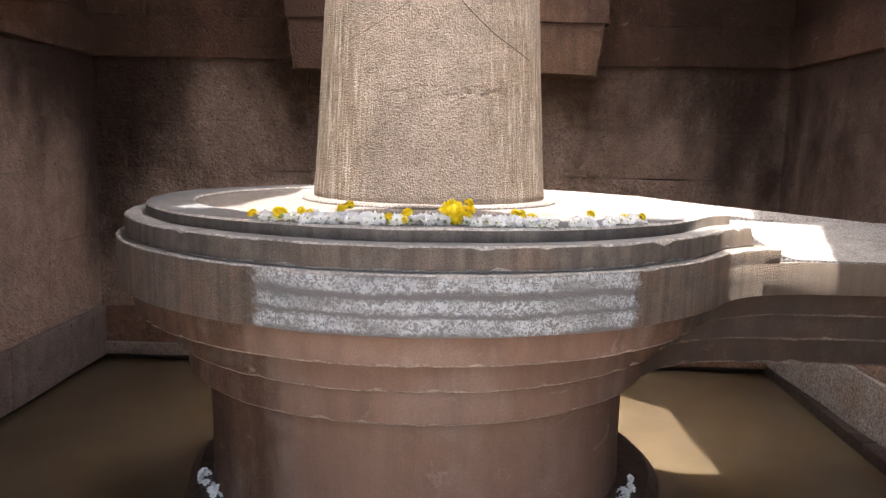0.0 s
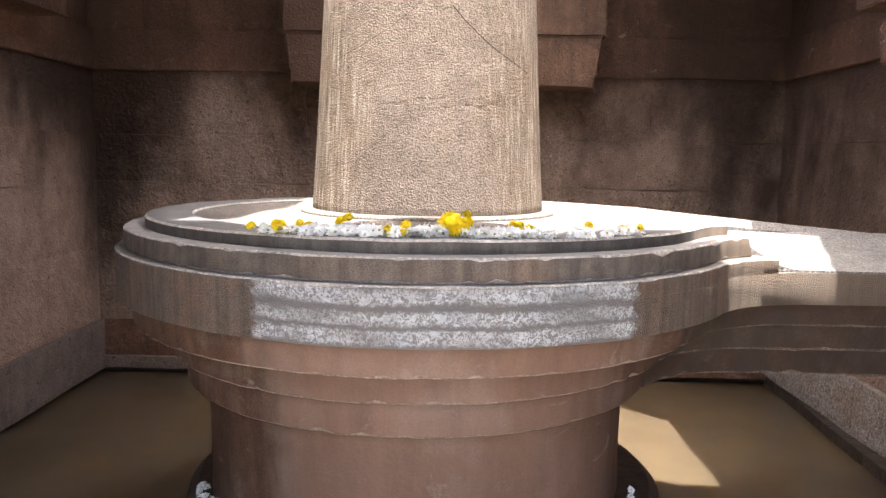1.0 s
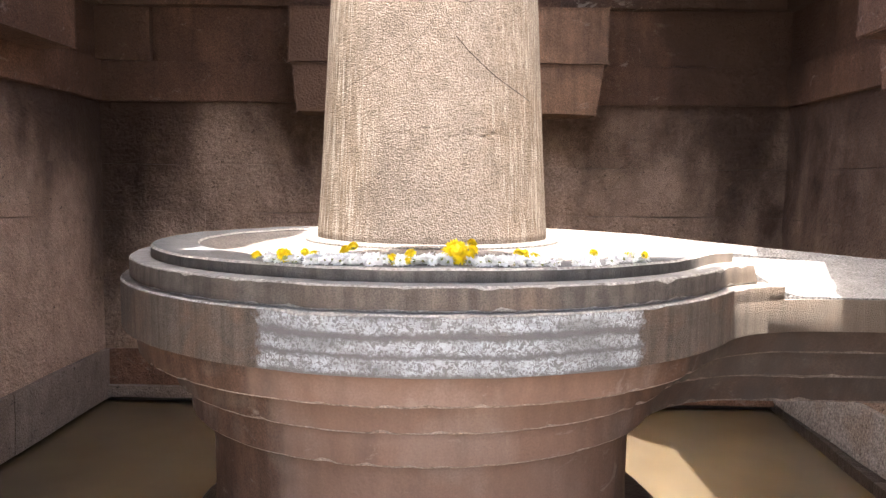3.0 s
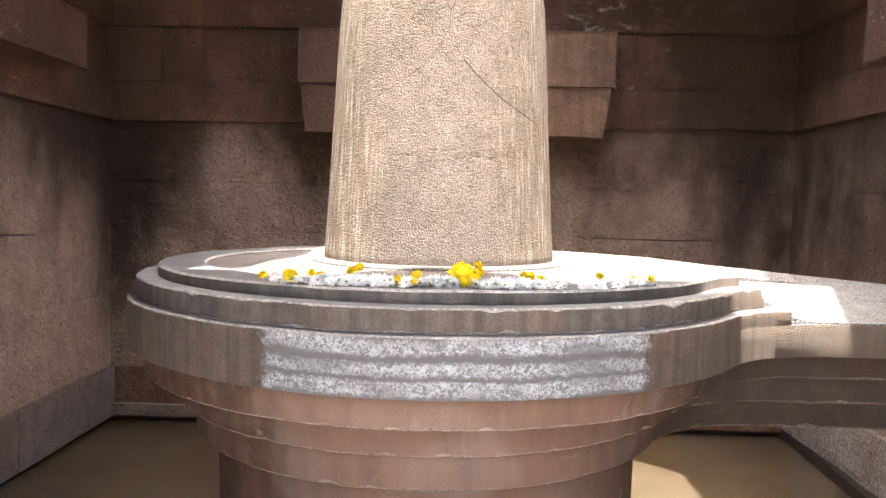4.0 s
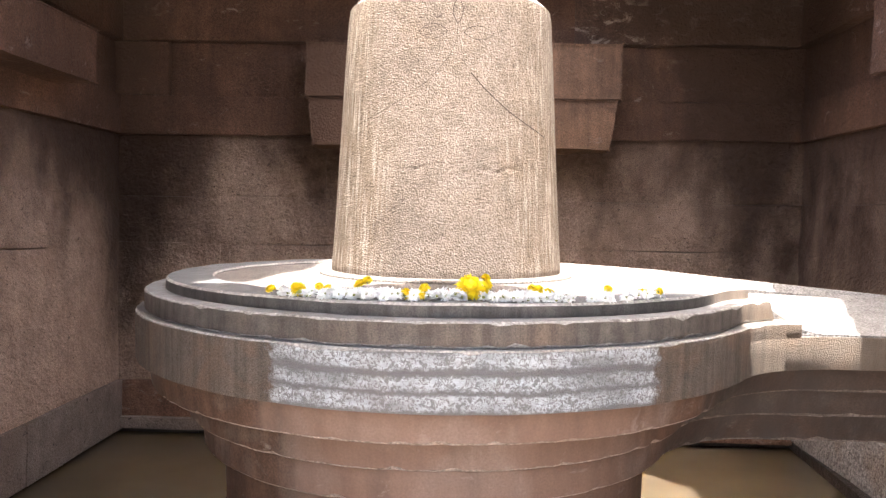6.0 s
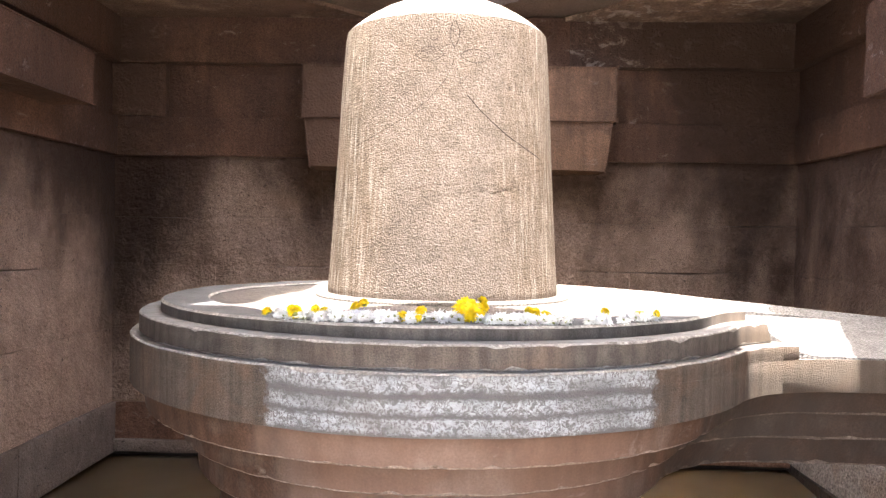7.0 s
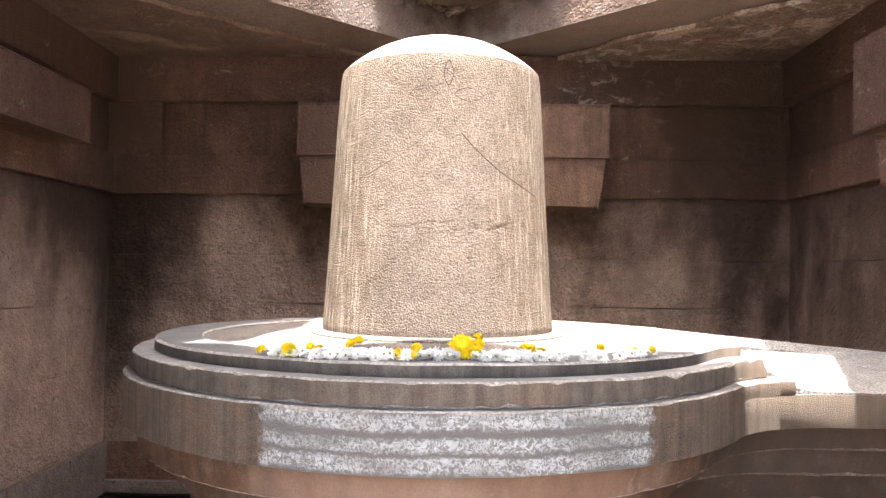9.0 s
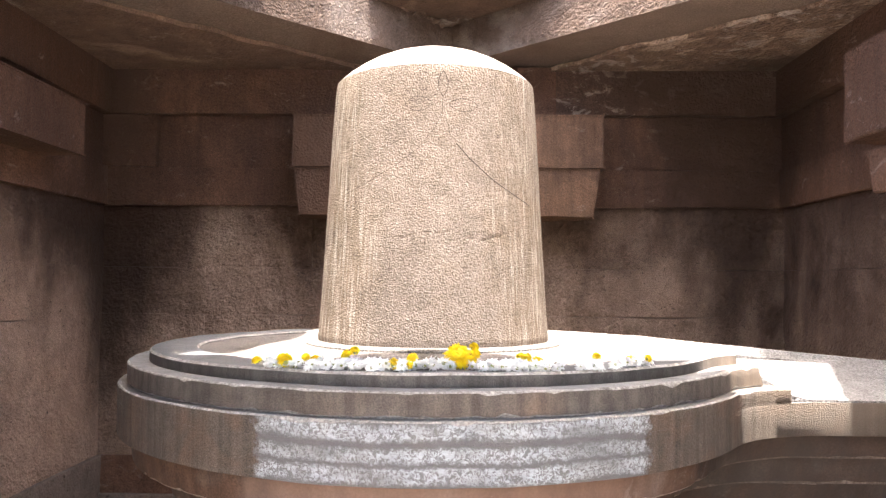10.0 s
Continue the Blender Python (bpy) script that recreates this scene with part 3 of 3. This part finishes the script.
def corbel(parent, side, reach, tiers):
    """Bracket slabs jutting from a wall; each tier: bottom, top, its two ends below, its two ends above."""
    for k, (z0, z1, a0, b0, a1, b1) in enumerate(tiers):
        out = reach + 0.012 * k
        bm = block(-1, 1, 0, 1, z0, z1, 0, 0)
        for v in bm.verts:
            low = abs(v.co.z - z0) < 1e-4
            s = (a0 if low else a1) if v.co.x < 0 else (b0 if low else b1)
            d = v.co.y * (out + 0.05) - 0.05
            v.co = Vector({"n": (s, Y1 - d, v.co.z), "e": (X1 - d, s, v.co.z), "w": (X0 + d, s, v.co.z)}[side])
        bmesh.ops.bevel(bm, geom=bm.edges[:], offset=0.010, segments=2, affect="EDGES")
        bmesh.ops.subdivide_edges(bm, edges=[e for e in bm.edges if e.calc_length() > 0.1], cuts=6, use_grid_fill=True)
        for v in bm.verts:
            v.co += noise.noise_vector(v.co * 3.5) * 0.014
        part("bracket_tier", bm, BRACKET if side == "n" else SOOT_SHADE, parent, smooth=50)


corbel(wall_n, "n", 0.38, [(2.45, 2.838, -1.14, 1.19, -1.19, 1.255), (2.842, 3.262, -1.21, 1.285, -1.20, 1.275)])
corbel(wall_e, "e", 0.38, [(2.45, 2.70, -0.85, 0.80, -0.9, 0.86), (2.78, 3.34, -1.1, 1.08, -1.1, 1.08)])
corbel(wall_w, "w", 0.34, [(2.80, 3.18, -1.7, 1.80, -1.7, 1.80)])

# unseen front wall with the doorway the camera stands in; its opening is sized to set the daylight
for nm, box in (("wall_pier", (X0 - 0.5, -1.2, Y0 - 0.9, Y0, -0.45, 4.1)), ("wall_pier", (1.6, X1 + 0.5, Y0 - 0.9, Y0, -0.45, 4.1)), ("lintel", (-1.195, 1.595, Y0 - 0.9, Y0, 3.45, 4.1)), ("threshold", (-1.195, 1.595, Y0 - 0.9, Y0, -0.45, 0.35))):
    part(nm, block(*box, 0.015, 3, 0.012, 2), WALL, wall_s, smooth=50)
# unseen ground, added as a reflector for the pedestal's front
tagged(new("ground", mesh_of("ground", block(-60, 60, -120, Y0 - 0.91, 0.0, 0.3, 0), BOUNCE_GROUND)), "unseen pale ground outside the doorway, added to bounce light in", "ground", kind="structure")

# ---- ceiling: corner slabs under a broken roof with a hole ----
def prism(plan, z0, z1, rough=0.012):
    bm = bmesh.new()
    lo = [bm.verts.new((x, y, z0)) for x, y in plan]
    hi = [bm.verts.new((x, y, z1)) for x, y in plan]
    bm.faces.new(lo[::-1]), bm.faces.new(hi)
    for i in range(len(plan)):
        j = (i + 1) % len(plan)
        bm.faces.new((lo[i], lo[j], hi[j], hi[i]))
    bmesh.ops.triangulate(bm, faces=[f for f in bm.faces if len(f.verts) > 4])
    bmesh.ops.subdivide_edges(bm, edges=bm.edges[:], cuts=3, use_grid_fill=True)
    for v in bm.verts:
        v.co += noise.noise_vector(v.co * 2.1) * rough
    return bm


def ceiling_mesh():
    """Four corner slabs that leave a diamond open, each with an older, lower skin of stone in its corner."""
    bm = bmesh.new()
    # corner signs, leg of the slab, leg of the skin, material of the skin
    for sx, sy, leg, skin, slot in ((-1, 1, 3.04, 2.30, 0), (1, 1, 2.88, 2.11, 1), (-1, -1, 2.66, 2.1, 0), (1, -1, 2.72, 2.1, 0)):
        cx, cy = (X0 - 0.05 if sx < 0 else X1 + 0.05), (Y0 - 0.05 if sy < 0 else Y1 + 0.05)
        for k, z0, z1, idx in ((leg + 0.05, ZC + (0.004 if sx < 0 else 0.010), ZR - (0.004 if sx < 0 else 0.010), 2), (skin + 0.05, ZC - 0.035, ZC, slot)):
            if idx == 2:
                tri = prism([(cx, cy), (cx - sx * k, cy), (cx, cy - sy * k)], z0, z1, 0.016)
            else:
                edge = []
                for i in range(41):
                    u = i / 40
                    x, y = cx - sx * k * (1 - u), cy - sy * k * u
                    d = 0.055 * noise.noise(Vector((x * 2.5, y * 2.5, 1))) + 0.022 * noise.noise(Vector((x * 11, y * 11, 4)))
                    edge.append((x + sx * d, y + sy * d))
                tri = prism([(cx, cy)] + edge, z0, z1, 0.010)
            bmesh.ops.recalc_face_normals(tri, faces=tri.faces)
            for f in tri.faces:
                f.material_index = 3 if idx == 2 and f.normal.z < -0.6 else idx
            me = bpy.data.meshes.new("tmp")
            tri.to_mesh(me)
            tri.free()
            bm.from_mesh(me)
            bpy.data.meshes.remove(me)
    # broken stone in the far corner of the diamond
    for x, y, z, r in ((0.0, 2.70, 4.075, 0.055), (-0.10, 2.64, 4.09, 0.045), (-0.21, 2.53, 4.095, 0.04), (0.09, 2.66, 4.095, 0.035), (-0.33, 2.42, 4.10, 0.035)):
        for v in bmesh.ops.create_icosphere(bm, subdivisions=3, radius=r, matrix=pose(x, y, z))["verts"]:
            v.co.z = z + (v.co.z - z) * 0.5
            v.co.x = x + (v.co.x - x) * 1.5
            v.co += noise.noise_vector(v.co * 17) * 0.04
            for f in v.link_faces:
                f.material_index = 1
    return bm


ZR = 4.105
ceiling = new("ceiling", mesh_of("ceiling", ceiling_mesh(), ROOF, 50))
for mat in (SPALLED_ROOF, ROOF_EDGE, ROOF_BAND):
    ceiling.data.materials.append(mat)
tagged(ceiling, "corner slabs of the stone ceiling round a diamond opening", "ceiling", kind="structure")

# the hole in the roof, at the roof's underside, shaped so its sun patches fit the camera's view
HOLE = [(-1.02, -1.14), (-0.55, -1.14), (-0.3, -1.01), (0.1, -0.98), (0.35, -1.03), (0.6, -1.17), (0.88, -1.19), (1.05, -1.06), (1.11, -1.36), (1.57, -1.36), (1.60, -0.92), (1.95, -0.07), (1.62, 0.02), (1.62, 1.15), (1.90, 1.38), (1.62, 1.52), (1.24, 1.68), (0.88, 1.97), (0.45, 2.12), (-0.35, 2.22), (-0.61, 2.16), (-0.84, 1.98), (-1.10, 1.86), (-1.46, 1.66), (-0.73, 1.0), (-0.89, -0.6)]


def roof_slabs():
    """Roof slabs with a ragged broken edge round the hole."""
    ring = []
    for (ax, ay), (bx, by) in zip(HOLE, HOLE[1:] + HOLE[:1]):
        k = max(2, int(math.hypot(bx - ax, by - ay) / 0.12))
        ring += [Vector((ax + (bx - ax) * i / k, ay + (by - ay) * i / k, 0)) for i in range(k)]
    mid = Vector((0.4, 0.2, 0))
    bm = bmesh.new()
    out = []
    for h in ring:
        d = (h - mid).normalized()
        k = min((3.8 / abs(d.x)) if abs(d.x) > 1e-6 else 99, (4.1 / abs(d.y)) if abs(d.y) > 1e-6 else 99)
        out.append(mid + d * k)
    n = len(ring)
    rows = []
    for loop, z, chip in ((ring, ZR, 0.02), (ring, ZR + 0.25, 0.02), (out, ZR + 0.25, 0), (out, ZR, 0)):
        rows.append([bm.verts.new((p.x + chip * noise.noise(Vector((p.x * 5, p.y * 5, z))), p.y + chip * noise.noise(Vector((p.x * 5, p.y * 5, z + 7))), z)) for p in loop])
    for a, b in zip(rows, rows[1:] + rows[:1]):
        for i in range(n):
            bm.faces.new((a[i], a[(i + 1) % n], b[(i + 1) % n], b[i]))
    return bm


tagged(new("roof", mesh_of("roof", roof_slabs(), ROOF)), "broken stone roof open to the sky", "roof", kind="structure")

# ---- the monument ----
lingam = thing("stone_lingam", "huge monolithic granite lingam on a round stepped pedestal with a spout", "monument")
WALL_END = X1 + 0.1
part("plinth", lathe([(1.125, -0.45), (1.125, 0.25), (1.108, 0.36), (1.06, 0.41), (0.9, 0.42)], 128, 0.02), WET, lingam, "dark wet plinth standing in the water")
part("drum", lathe([(0.955, 0.41), (0.95, 0.6), (0.955, 0.8), (0.965, 0.95)], 128, 0.006), RED, lingam, "smooth silt-stained red-brown drum").location.x = -0.037
STEPS = [
    ("step_moulding", 1.045, 1.052, 0.13, 0.19, 0.930, 1.062, -0.035),
    ("step_moulding", 1.118, 1.130, 0.24, 0.29, 1.072, 1.206, -0.03),
    ("step_moulding", 1.270, 1.285, 0.365, 0.41, 1.206, 1.330, -0.02),
]
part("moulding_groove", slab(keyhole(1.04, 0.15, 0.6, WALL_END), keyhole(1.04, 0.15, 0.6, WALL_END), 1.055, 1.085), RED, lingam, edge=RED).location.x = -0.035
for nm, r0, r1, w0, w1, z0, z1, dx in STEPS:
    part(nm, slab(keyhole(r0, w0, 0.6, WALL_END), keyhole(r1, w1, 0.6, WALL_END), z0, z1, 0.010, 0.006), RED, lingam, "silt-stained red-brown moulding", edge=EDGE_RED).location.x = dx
part("band", slab(keyhole(1.351, 0.5, 0.55, WALL_END), keyhole(1.352, 0.5, 0.55, WALL_END), 1.324, 1.455, 0.002, 0.0005), BROWN, lingam, "brown granite band with white ash stripes, running out into the spout", edge=BROWN)
part("band_top", slab(keyhole(1.352, 0.5, 0.55, 1.43), keyhole(1.352, 0.5, 0.55, 1.43), 1.4545, 1.516, 0.0005, 0.009), BROWN, lingam, "upper part of the band, broken off at the spout", edge=EDGE_GREY)
part("middle_tier", slab(keyhole(1.317, 0.44, 0.5, 1.33), keyhole(1.317, 0.44, 0.5, 1.31), 1.516, 1.597, 0.009), GREY, lingam, "dark grey oiled tier", edge=EDGE_GREY)


def spout_floor():
    """The bed of the spout: falls from the dish, then runs level to the wall."""
    bm = bmesh.new()
    rows = []
    for x, z in ((0.95, 1.601), (1.15, 1.601), (1.26, 1.596), (1.34, 1.555), (1.42, 1.488), (1.50, 1.466), (1.75, 1.461), (2.2, 1.460), (WALL_END, 1.459)):
        near = -0.36 if x < 1.3 else (-0.42 if x < 1.4 else -0.493)
        rows.append([bm.verts.new((x, near + (0.44 - near) * k / 8, z + (0.075 * (k / 8) ** 2 if x > 1.4 else 0) + 0.004 * noise.noise(Vector((x * 6, k * 1.7, 2))))) for k in range(9)])
        rows[-1] += [bm.verts.new((x, 0.44, 1.40)), bm.verts.new((x, near, 1.40))]
    for a, b in zip(rows, rows[1:]):
        for j in range(11):
            bm.faces.new((a[j], a[(j + 1) % 11], b[(j + 1) % 11], b[j]))
    bm.faces.new(rows[0]), bm.faces.new(rows[-1][::-1])
    return bm


part("spout_floor", spout_floor(), DISH, lingam, "bleached granite bed of the spout")
part("dish", lathe([(0.5, 1.59), (1.06, 1.592), (1.06, 1.634), (1.02, 1.628), (0.95, 1.617), (0.86, 1.613), (0.62, 1.640), (0.53, 1.644)], 128), BOWL, lingam, "sunlit dish round the shaft")
rim_out, rim_in = keyhole(1.235, 0.40, 0.45, 1.24), keyhole(1.04, 0.32, 0.45, 1.24)
kept = [i for i, p in enumerate(rim_out) if not (p[1] > 0 and p[0] > 0.30)]
part("top_rim", rim([rim_out[i] for i in kept], [rim_in[i] for i in kept], 1.597, 1.642), RIM, lingam, "dark grey rim of the dish", edge=EDGE_GREY)
part("collar", lathe([(0.585, 1.63), (0.583, 1.648), (0.572, 1.656), (0.50, 1.66)], 128), BOWL, lingam)
def shaft_radius(z):
    rows = [(1.65, 0.529), (1.68, 0.531), (1.80, 0.521), (2.05, 0.506), (2.35, 0.490), (2.62, 0.475), (2.79, 0.464), (2.825, 0.458)]
    return float(np.interp(z, [r[0] for r in rows], [r[1] for r in rows]))


def shaft_front(x, z, lift=0.0):
    """The y of the shaft's front at x and z, with its slight unevenness."""
    r = shaft_radius(z)
    a = -math.acos(max(-1.0, min(1.0, x / r)))
    r *= 1 + 0.004 * noise.noise(Vector((math.cos(a) * 2, math.sin(a) * 2, z * 2)))
    return -math.sqrt(max(1e-4, (r + lift) ** 2 - x * x))


# pits along the old chip line: x, z, half width, half height, depth
PITS = [(0.255, 2.105, 0.013, 0.008, 0.007), (0.282, 2.112, 0.008, 0.010, 0.006), (-0.085, 2.11, 0.009, 0.005, 0.005), (-0.02, 2.12, 0.010, 0.005, 0.006), (0.03, 2.118, 0.008, 0.005, 0.005), (0.16, 2.10, 0.02, 0.005, 0.003), (-0.17, 2.10, 0.010, 0.005, 0.004), (0.275, 2.16, 0.008, 0.03, 0.003), (-0.12, 2.098, 0.014, 0.006, 0.005), (0.07, 2.125, 0.007, 0.006, 0.005), (0.10, 2.09, 0.012, 0.005, 0.004), (0.215, 2.092, 0.014, 0.006, 0.005), (0.05, 2.27, 0.006, 0.006, 0.004), (0.24, 2.27, 0.008, 0.007, 0.005)]


def shaft_mesh():
    zs = list(np.linspace(1.65, 2.825, 260))
    bm = lathe([(shaft_radius(z), z) for z in zs], 420, 0.004)
    for v in bm.verts:
        if v.co.y < 0:
            for x, z, w, h, d in PITS:
                v.co.y += 0.85 * d * math.exp(-((v.co.x - x) / w) ** 2 - ((v.co.z - z) / h) ** 2)
    return bm


part("shaft", shaft_mesh(), GRANITE, lingam, "pecked tan granite shaft tapering upwards")


def carved_line(points, width):
    """A thin dark ribbon that follows the shaft's front and stands for a carved line."""
    spine = []
    for a, b in zip(points, points[1:]):
        for k in range(6):
            x, z = a[0] + (b[0] - a[0]) * k / 6, a[1] + (b[1] - a[1]) * k / 6
            spine.append((x, z))
    spine.append(points[-1])
    bm = bmesh.new()
    rows = []
    for i, (x, z) in enumerate(spine):
        x += 0.0015 * noise.noise(Vector((x * 40, z * 40, 1)))
        p, q = spine[max(0, i - 1)], spine[min(len(spine) - 1, i + 1)]
        k = math.hypot(q[0] - p[0], q[1] - p[1]) or 1
        nx, nz = -(q[1] - p[1]) / k * width, (q[0] - p[0]) / k * width
        ring = []
        for u, lift in ((-1, -0.0006), (0, 0.0008), (1, -0.0006)):
            xx, zz = x + nx * u, z + nz * u
            ring.append(bm.verts.new((xx, shaft_front(xx, zz, lift), zz)))
        rows.append(ring)
    for a, b in zip(rows, rows[1:]):
        for j in range(3):
            bm.faces.new((a[j], a[(j + 1) % 3], b[(j + 1) % 3], b[j]))
    return bm


def lens(cx, cz, half_w, half_h, k=16):
    """Two arcs that meet in points, as one closed line."""
    upright = half_h > half_w
    pts = []
    for i in range(2 * k + 1):
        t = -1 + 2 * i / k if i <= k else 3 - 2 * i / k
        b = (1 - t * t) * (1 if i <= k else -1)
        pts.append((cx + b * half_w, cz + t * half_h) if upright else (cx + t * half_w, cz + b * half_h))
    return pts


for pts, w in (
    (lens(0.045, 2.74, 0.020, 0.054), 0.0024),
    (lens(-0.055, 2.655, 0.060, 0.030), 0.0016),
    (lens(0.130, 2.652, 0.062, 0.028), 0.0016),
    ([(0.045, 2.69), (0.042, 2.62), (0.01, 2.55), (-0.06, 2.465), (-0.14, 2.405), (-0.26, 2.34), (-0.38, 2.29)], 0.0015),
    ([(0.048, 2.69), (0.052, 2.62), (0.075, 2.53), (0.10, 2.49)], 0.0009),
    ([(0.10, 2.49), (0.15, 2.435), (0.20, 2.39), (0.27, 2.335), (0.34, 2.295), (0.42, 2.255)], 0.0036),
):
    part("carved_line", carved_line(pts, w), GROOVE, lingam, "thin carved line")

CAP_R, CAP_H = 0.458, 0.185
ball = (CAP_R ** 2 + CAP_H ** 2) / (2 * CAP_H)
cap = [(CAP_R * k, 2.825 + math.sqrt(ball ** 2 - (CAP_R * k) ** 2) - (ball - CAP_H)) for k in (1.0, 0.97, 0.9, 0.8, 0.68, 0.54, 0.38, 0.2, 0.04)]
part("cap", lathe(cap, 128), CAP, lingam, "rounded top with the sun's glare painted in")


def far_lip():
    """The low lip along the far side of the spout, falling outwards."""
    outer = keyhole(1.25, 0.50, 0.55, WALL_END)
    inner = keyhole(1.06, 0.43, 0.55, WALL_END)
    k = [i for i, p in enumerate(outer) if p[1] > 0.3 and p[0] > 0.32]
    bm = bmesh.new()
    rows = []
    for i in k:
        (xo, yo), (xi, yi) = outer[i], inner[i]
        top = 1.640 - 0.09 * max(0.0, xo - 1.15)
        rows.append([bm.verts.new(c) for c in ((xo, yo, 1.45), (xo, yo, top - 0.01), (xo * 0.8 + xi * 0.2, yo * 0.8 + yi * 0.2, top), (xi * 0.35 + xo * 0.65, yi * 0.35 + yo * 0.65, top), (xi * 1.08 - xo * 0.08, yi * 1.08 - yo * 0.08, top - 0.030), (xi, yi, 1.45))])
    for a, b in zip(rows, rows[1:]):
        for j in range(6):
            bm.faces.new((a[j], a[(j + 1) % 6], b[(j + 1) % 6], b[j]))
    bm.faces.new(rows[0]), bm.faces.new(rows[-1][::-1])
    return bm


part("spout_lip", far_lip(), DISH, lingam, "low worn lip along the spout")


# ---- offerings ----
def petal_ring(bm, n, r0, r1, width, tilt, z, turn=0.0, curl=0.3):
    """A whorl of pointed petals."""
    for i in range(n):
        a = turn + 2 * math.pi * (i + random.uniform(-0.2, 0.2)) / n
        ca, sa = math.cos(a), math.sin(a)
        t = tilt + random.uniform(-0.25, 0.25)
        length = (r1 - r0) * random.uniform(0.8, 1.1)

        def at(along, across, lift):
            d = r0 + along * length * math.cos(t)
            return bm.verts.new((d * ca - across * sa, d * sa + across * ca, z + along * length * math.sin(t) + lift))

        b0, b1 = at(0, -width * 0.3, 0), at(0, width * 0.3, 0)
        m0, m1 = at(0.55, -width * 0.5, 0.1 * width), at(0.55, width * 0.5, 0.1 * width)
        mid = at(0.5, 0, -0.15 * width)
        tip = at(1.0, 0, -curl * length * 0.3)
        bm.faces.new((b0, b1, mid)), bm.faces.new((b0, mid, m0)), bm.faces.new((b1, m1, mid)), bm.faces.new((m0, mid, tip)), bm.faces.new((mid, m1, tip))


def white_flower():
    fl = thing("white_flower", "white many-petalled flower laid on the stone rim", "flower", group="white flowers on the pedestal")
    bm = bmesh.new()
    petal_ring(bm, 10, 0.003, 0.026, 0.010, 0.12, 0.006)
    petal_ring(bm, 8, 0.002, 0.020, 0.009, 0.45, 0.008, 0.3)
    petal_ring(bm, 6, 0.001, 0.013, 0.007, 0.95, 0.009, 0.1)
    part("petals", bm, PETAL, fl, smooth=None)
    part("calyx", lathe([(0.002, 0.0), (0.005, 0.003), (0.005, 0.008), (0.002, 0.011)], 8), LEAF, fl)
    return fl


def marigold():
    fl = thing("marigold", "bright yellow marigold bloom among white flowers", "flower", group="marigolds on the pedestal")
    bm = bmesh.new()
    for k, (tilt, n) in enumerate(((-0.75, 14), (-0.45, 18), (-0.15, 20), (0.15, 20), (0.45, 20), (0.75, 17), (1.0, 13), (1.25, 10), (1.5, 6))):
        petal_ring(bm, n, 0.006, 0.026, 0.0085, tilt, 0.016, k * 0.4, 0.6)
    bmesh.ops.create_icosphere(bm, subdivisions=2, radius=0.014, matrix=pose(0, 0, 0.016))
    part("petals", bm, MARIGOLD, fl, smooth=None)
    part("calyx", lathe([(0.003, 0.0), (0.009, 0.003), (0.010, 0.010), (0.004, 0.014)], 8), LEAF, fl)
    return fl


rng = random.Random(4)
RIM_Z = 1.644


def scatter(source, x, y, z, scale, lean=35):
    m = pose(x, y, z, rng.uniform(-lean, lean) + 30, rng.uniform(-lean, lean), rng.uniform(0, 360))
    ob = copy_thing(source, m)
    ob.scale = (scale, scale, scale)
    return ob


first_white, first_gold = white_flower(), marigold()
first_white.matrix_world = pose(-0.05, -1.13, RIM_Z, 20, 10, 40)
first_gold.matrix_world = pose(0.105, -1.095, RIM_Z + 0.016, 40, 0, 10)
first_gold.scale = (1.9, 1.9, 1.9)
# heaps along the rim: x from, x to, how many
for xa, xb, count in ((-0.52, -0.44, 8), (-0.43, -0.34, 10), (-0.34, -0.20, 22), (-0.19, -0.10, 14), (-0.09, 0.02, 16), (0.02, 0.09, 12), (0.15, 0.24, 16), (0.24, 0.34, 18), (0.34, 0.46, 12), (0.50, 0.58, 9), (0.60, 0.66, 3), (0.67, 0.76, 10)):
    for _ in range(int(count * 1.5)):
        x = rng.uniform(xa, xb)
        mid_y = -1.14 + 0.10 * max(0, x - 0.25) + 0.17 * max(0, x - 0.5)
        y = mid_y + rng.gauss(0, 0.016)
        y = max(y, -math.sqrt(1.21 ** 2 - x * x))
        scatter(first_white, x, y, RIM_Z + rng.uniform(0.0, 0.014), rng.uniform(0.9, 1.25), 32)
for x, y, z, k in (
    (-0.535, -1.10, 0, 0.6), (-0.44, -1.13, 0, 0.85), (-0.455, -1.12, 0.01, 0.6), (-0.375, -1.11, 0.015, 0.5), (-0.345, -1.13, 0.01, 0.5), (-0.245, -1.08, 0.018, 0.7), (-0.225, -1.07, 0.030, 0.6),
    (-0.10, -1.165, 0.0, 0.7), (-0.055, -1.15, 0.0, 0.6), (-0.03, -1.13, 0.012, 0.7), (0.15, -1.13, 0.0, 0.8), (0.155, -1.10, 0.028, 0.7), (0.155, -1.06, 0.045, 0.6),
    (0.31, -1.07, 0.012, 0.65), (0.335, -1.075, 0.012, 0.6), (0.36, -1.10, 0.0, 0.7), (0.565, -1.02, 0.014, 0.55), (0.69, -0.98, 0.0, 0.6), (0.745, -0.97, 0.01, 0.45),
):
    scatter(first_gold, x, y - 0.012, RIM_Z + z + 0.012, k * 1.25, 40)
# small heaps fallen on the plinth
for a0, rr, count in ((-163, 1.03, 2), (-157, 1.035, 8), (-149, 1.02, 6), (-20, 0.985, 3), (-26, 0.985, 9), (-32, 0.975, 6)):
    for _ in range(count):
        a = radians(a0 + rng.gauss(0, 2.0))
        r = rr + rng.gauss(0, 0.012)
        scatter(first_white, r * math.cos(a), r * math.sin(a), 0.418 + rng.uniform(0, 0.012), rng.uniform(0.8, 1.1), 50)
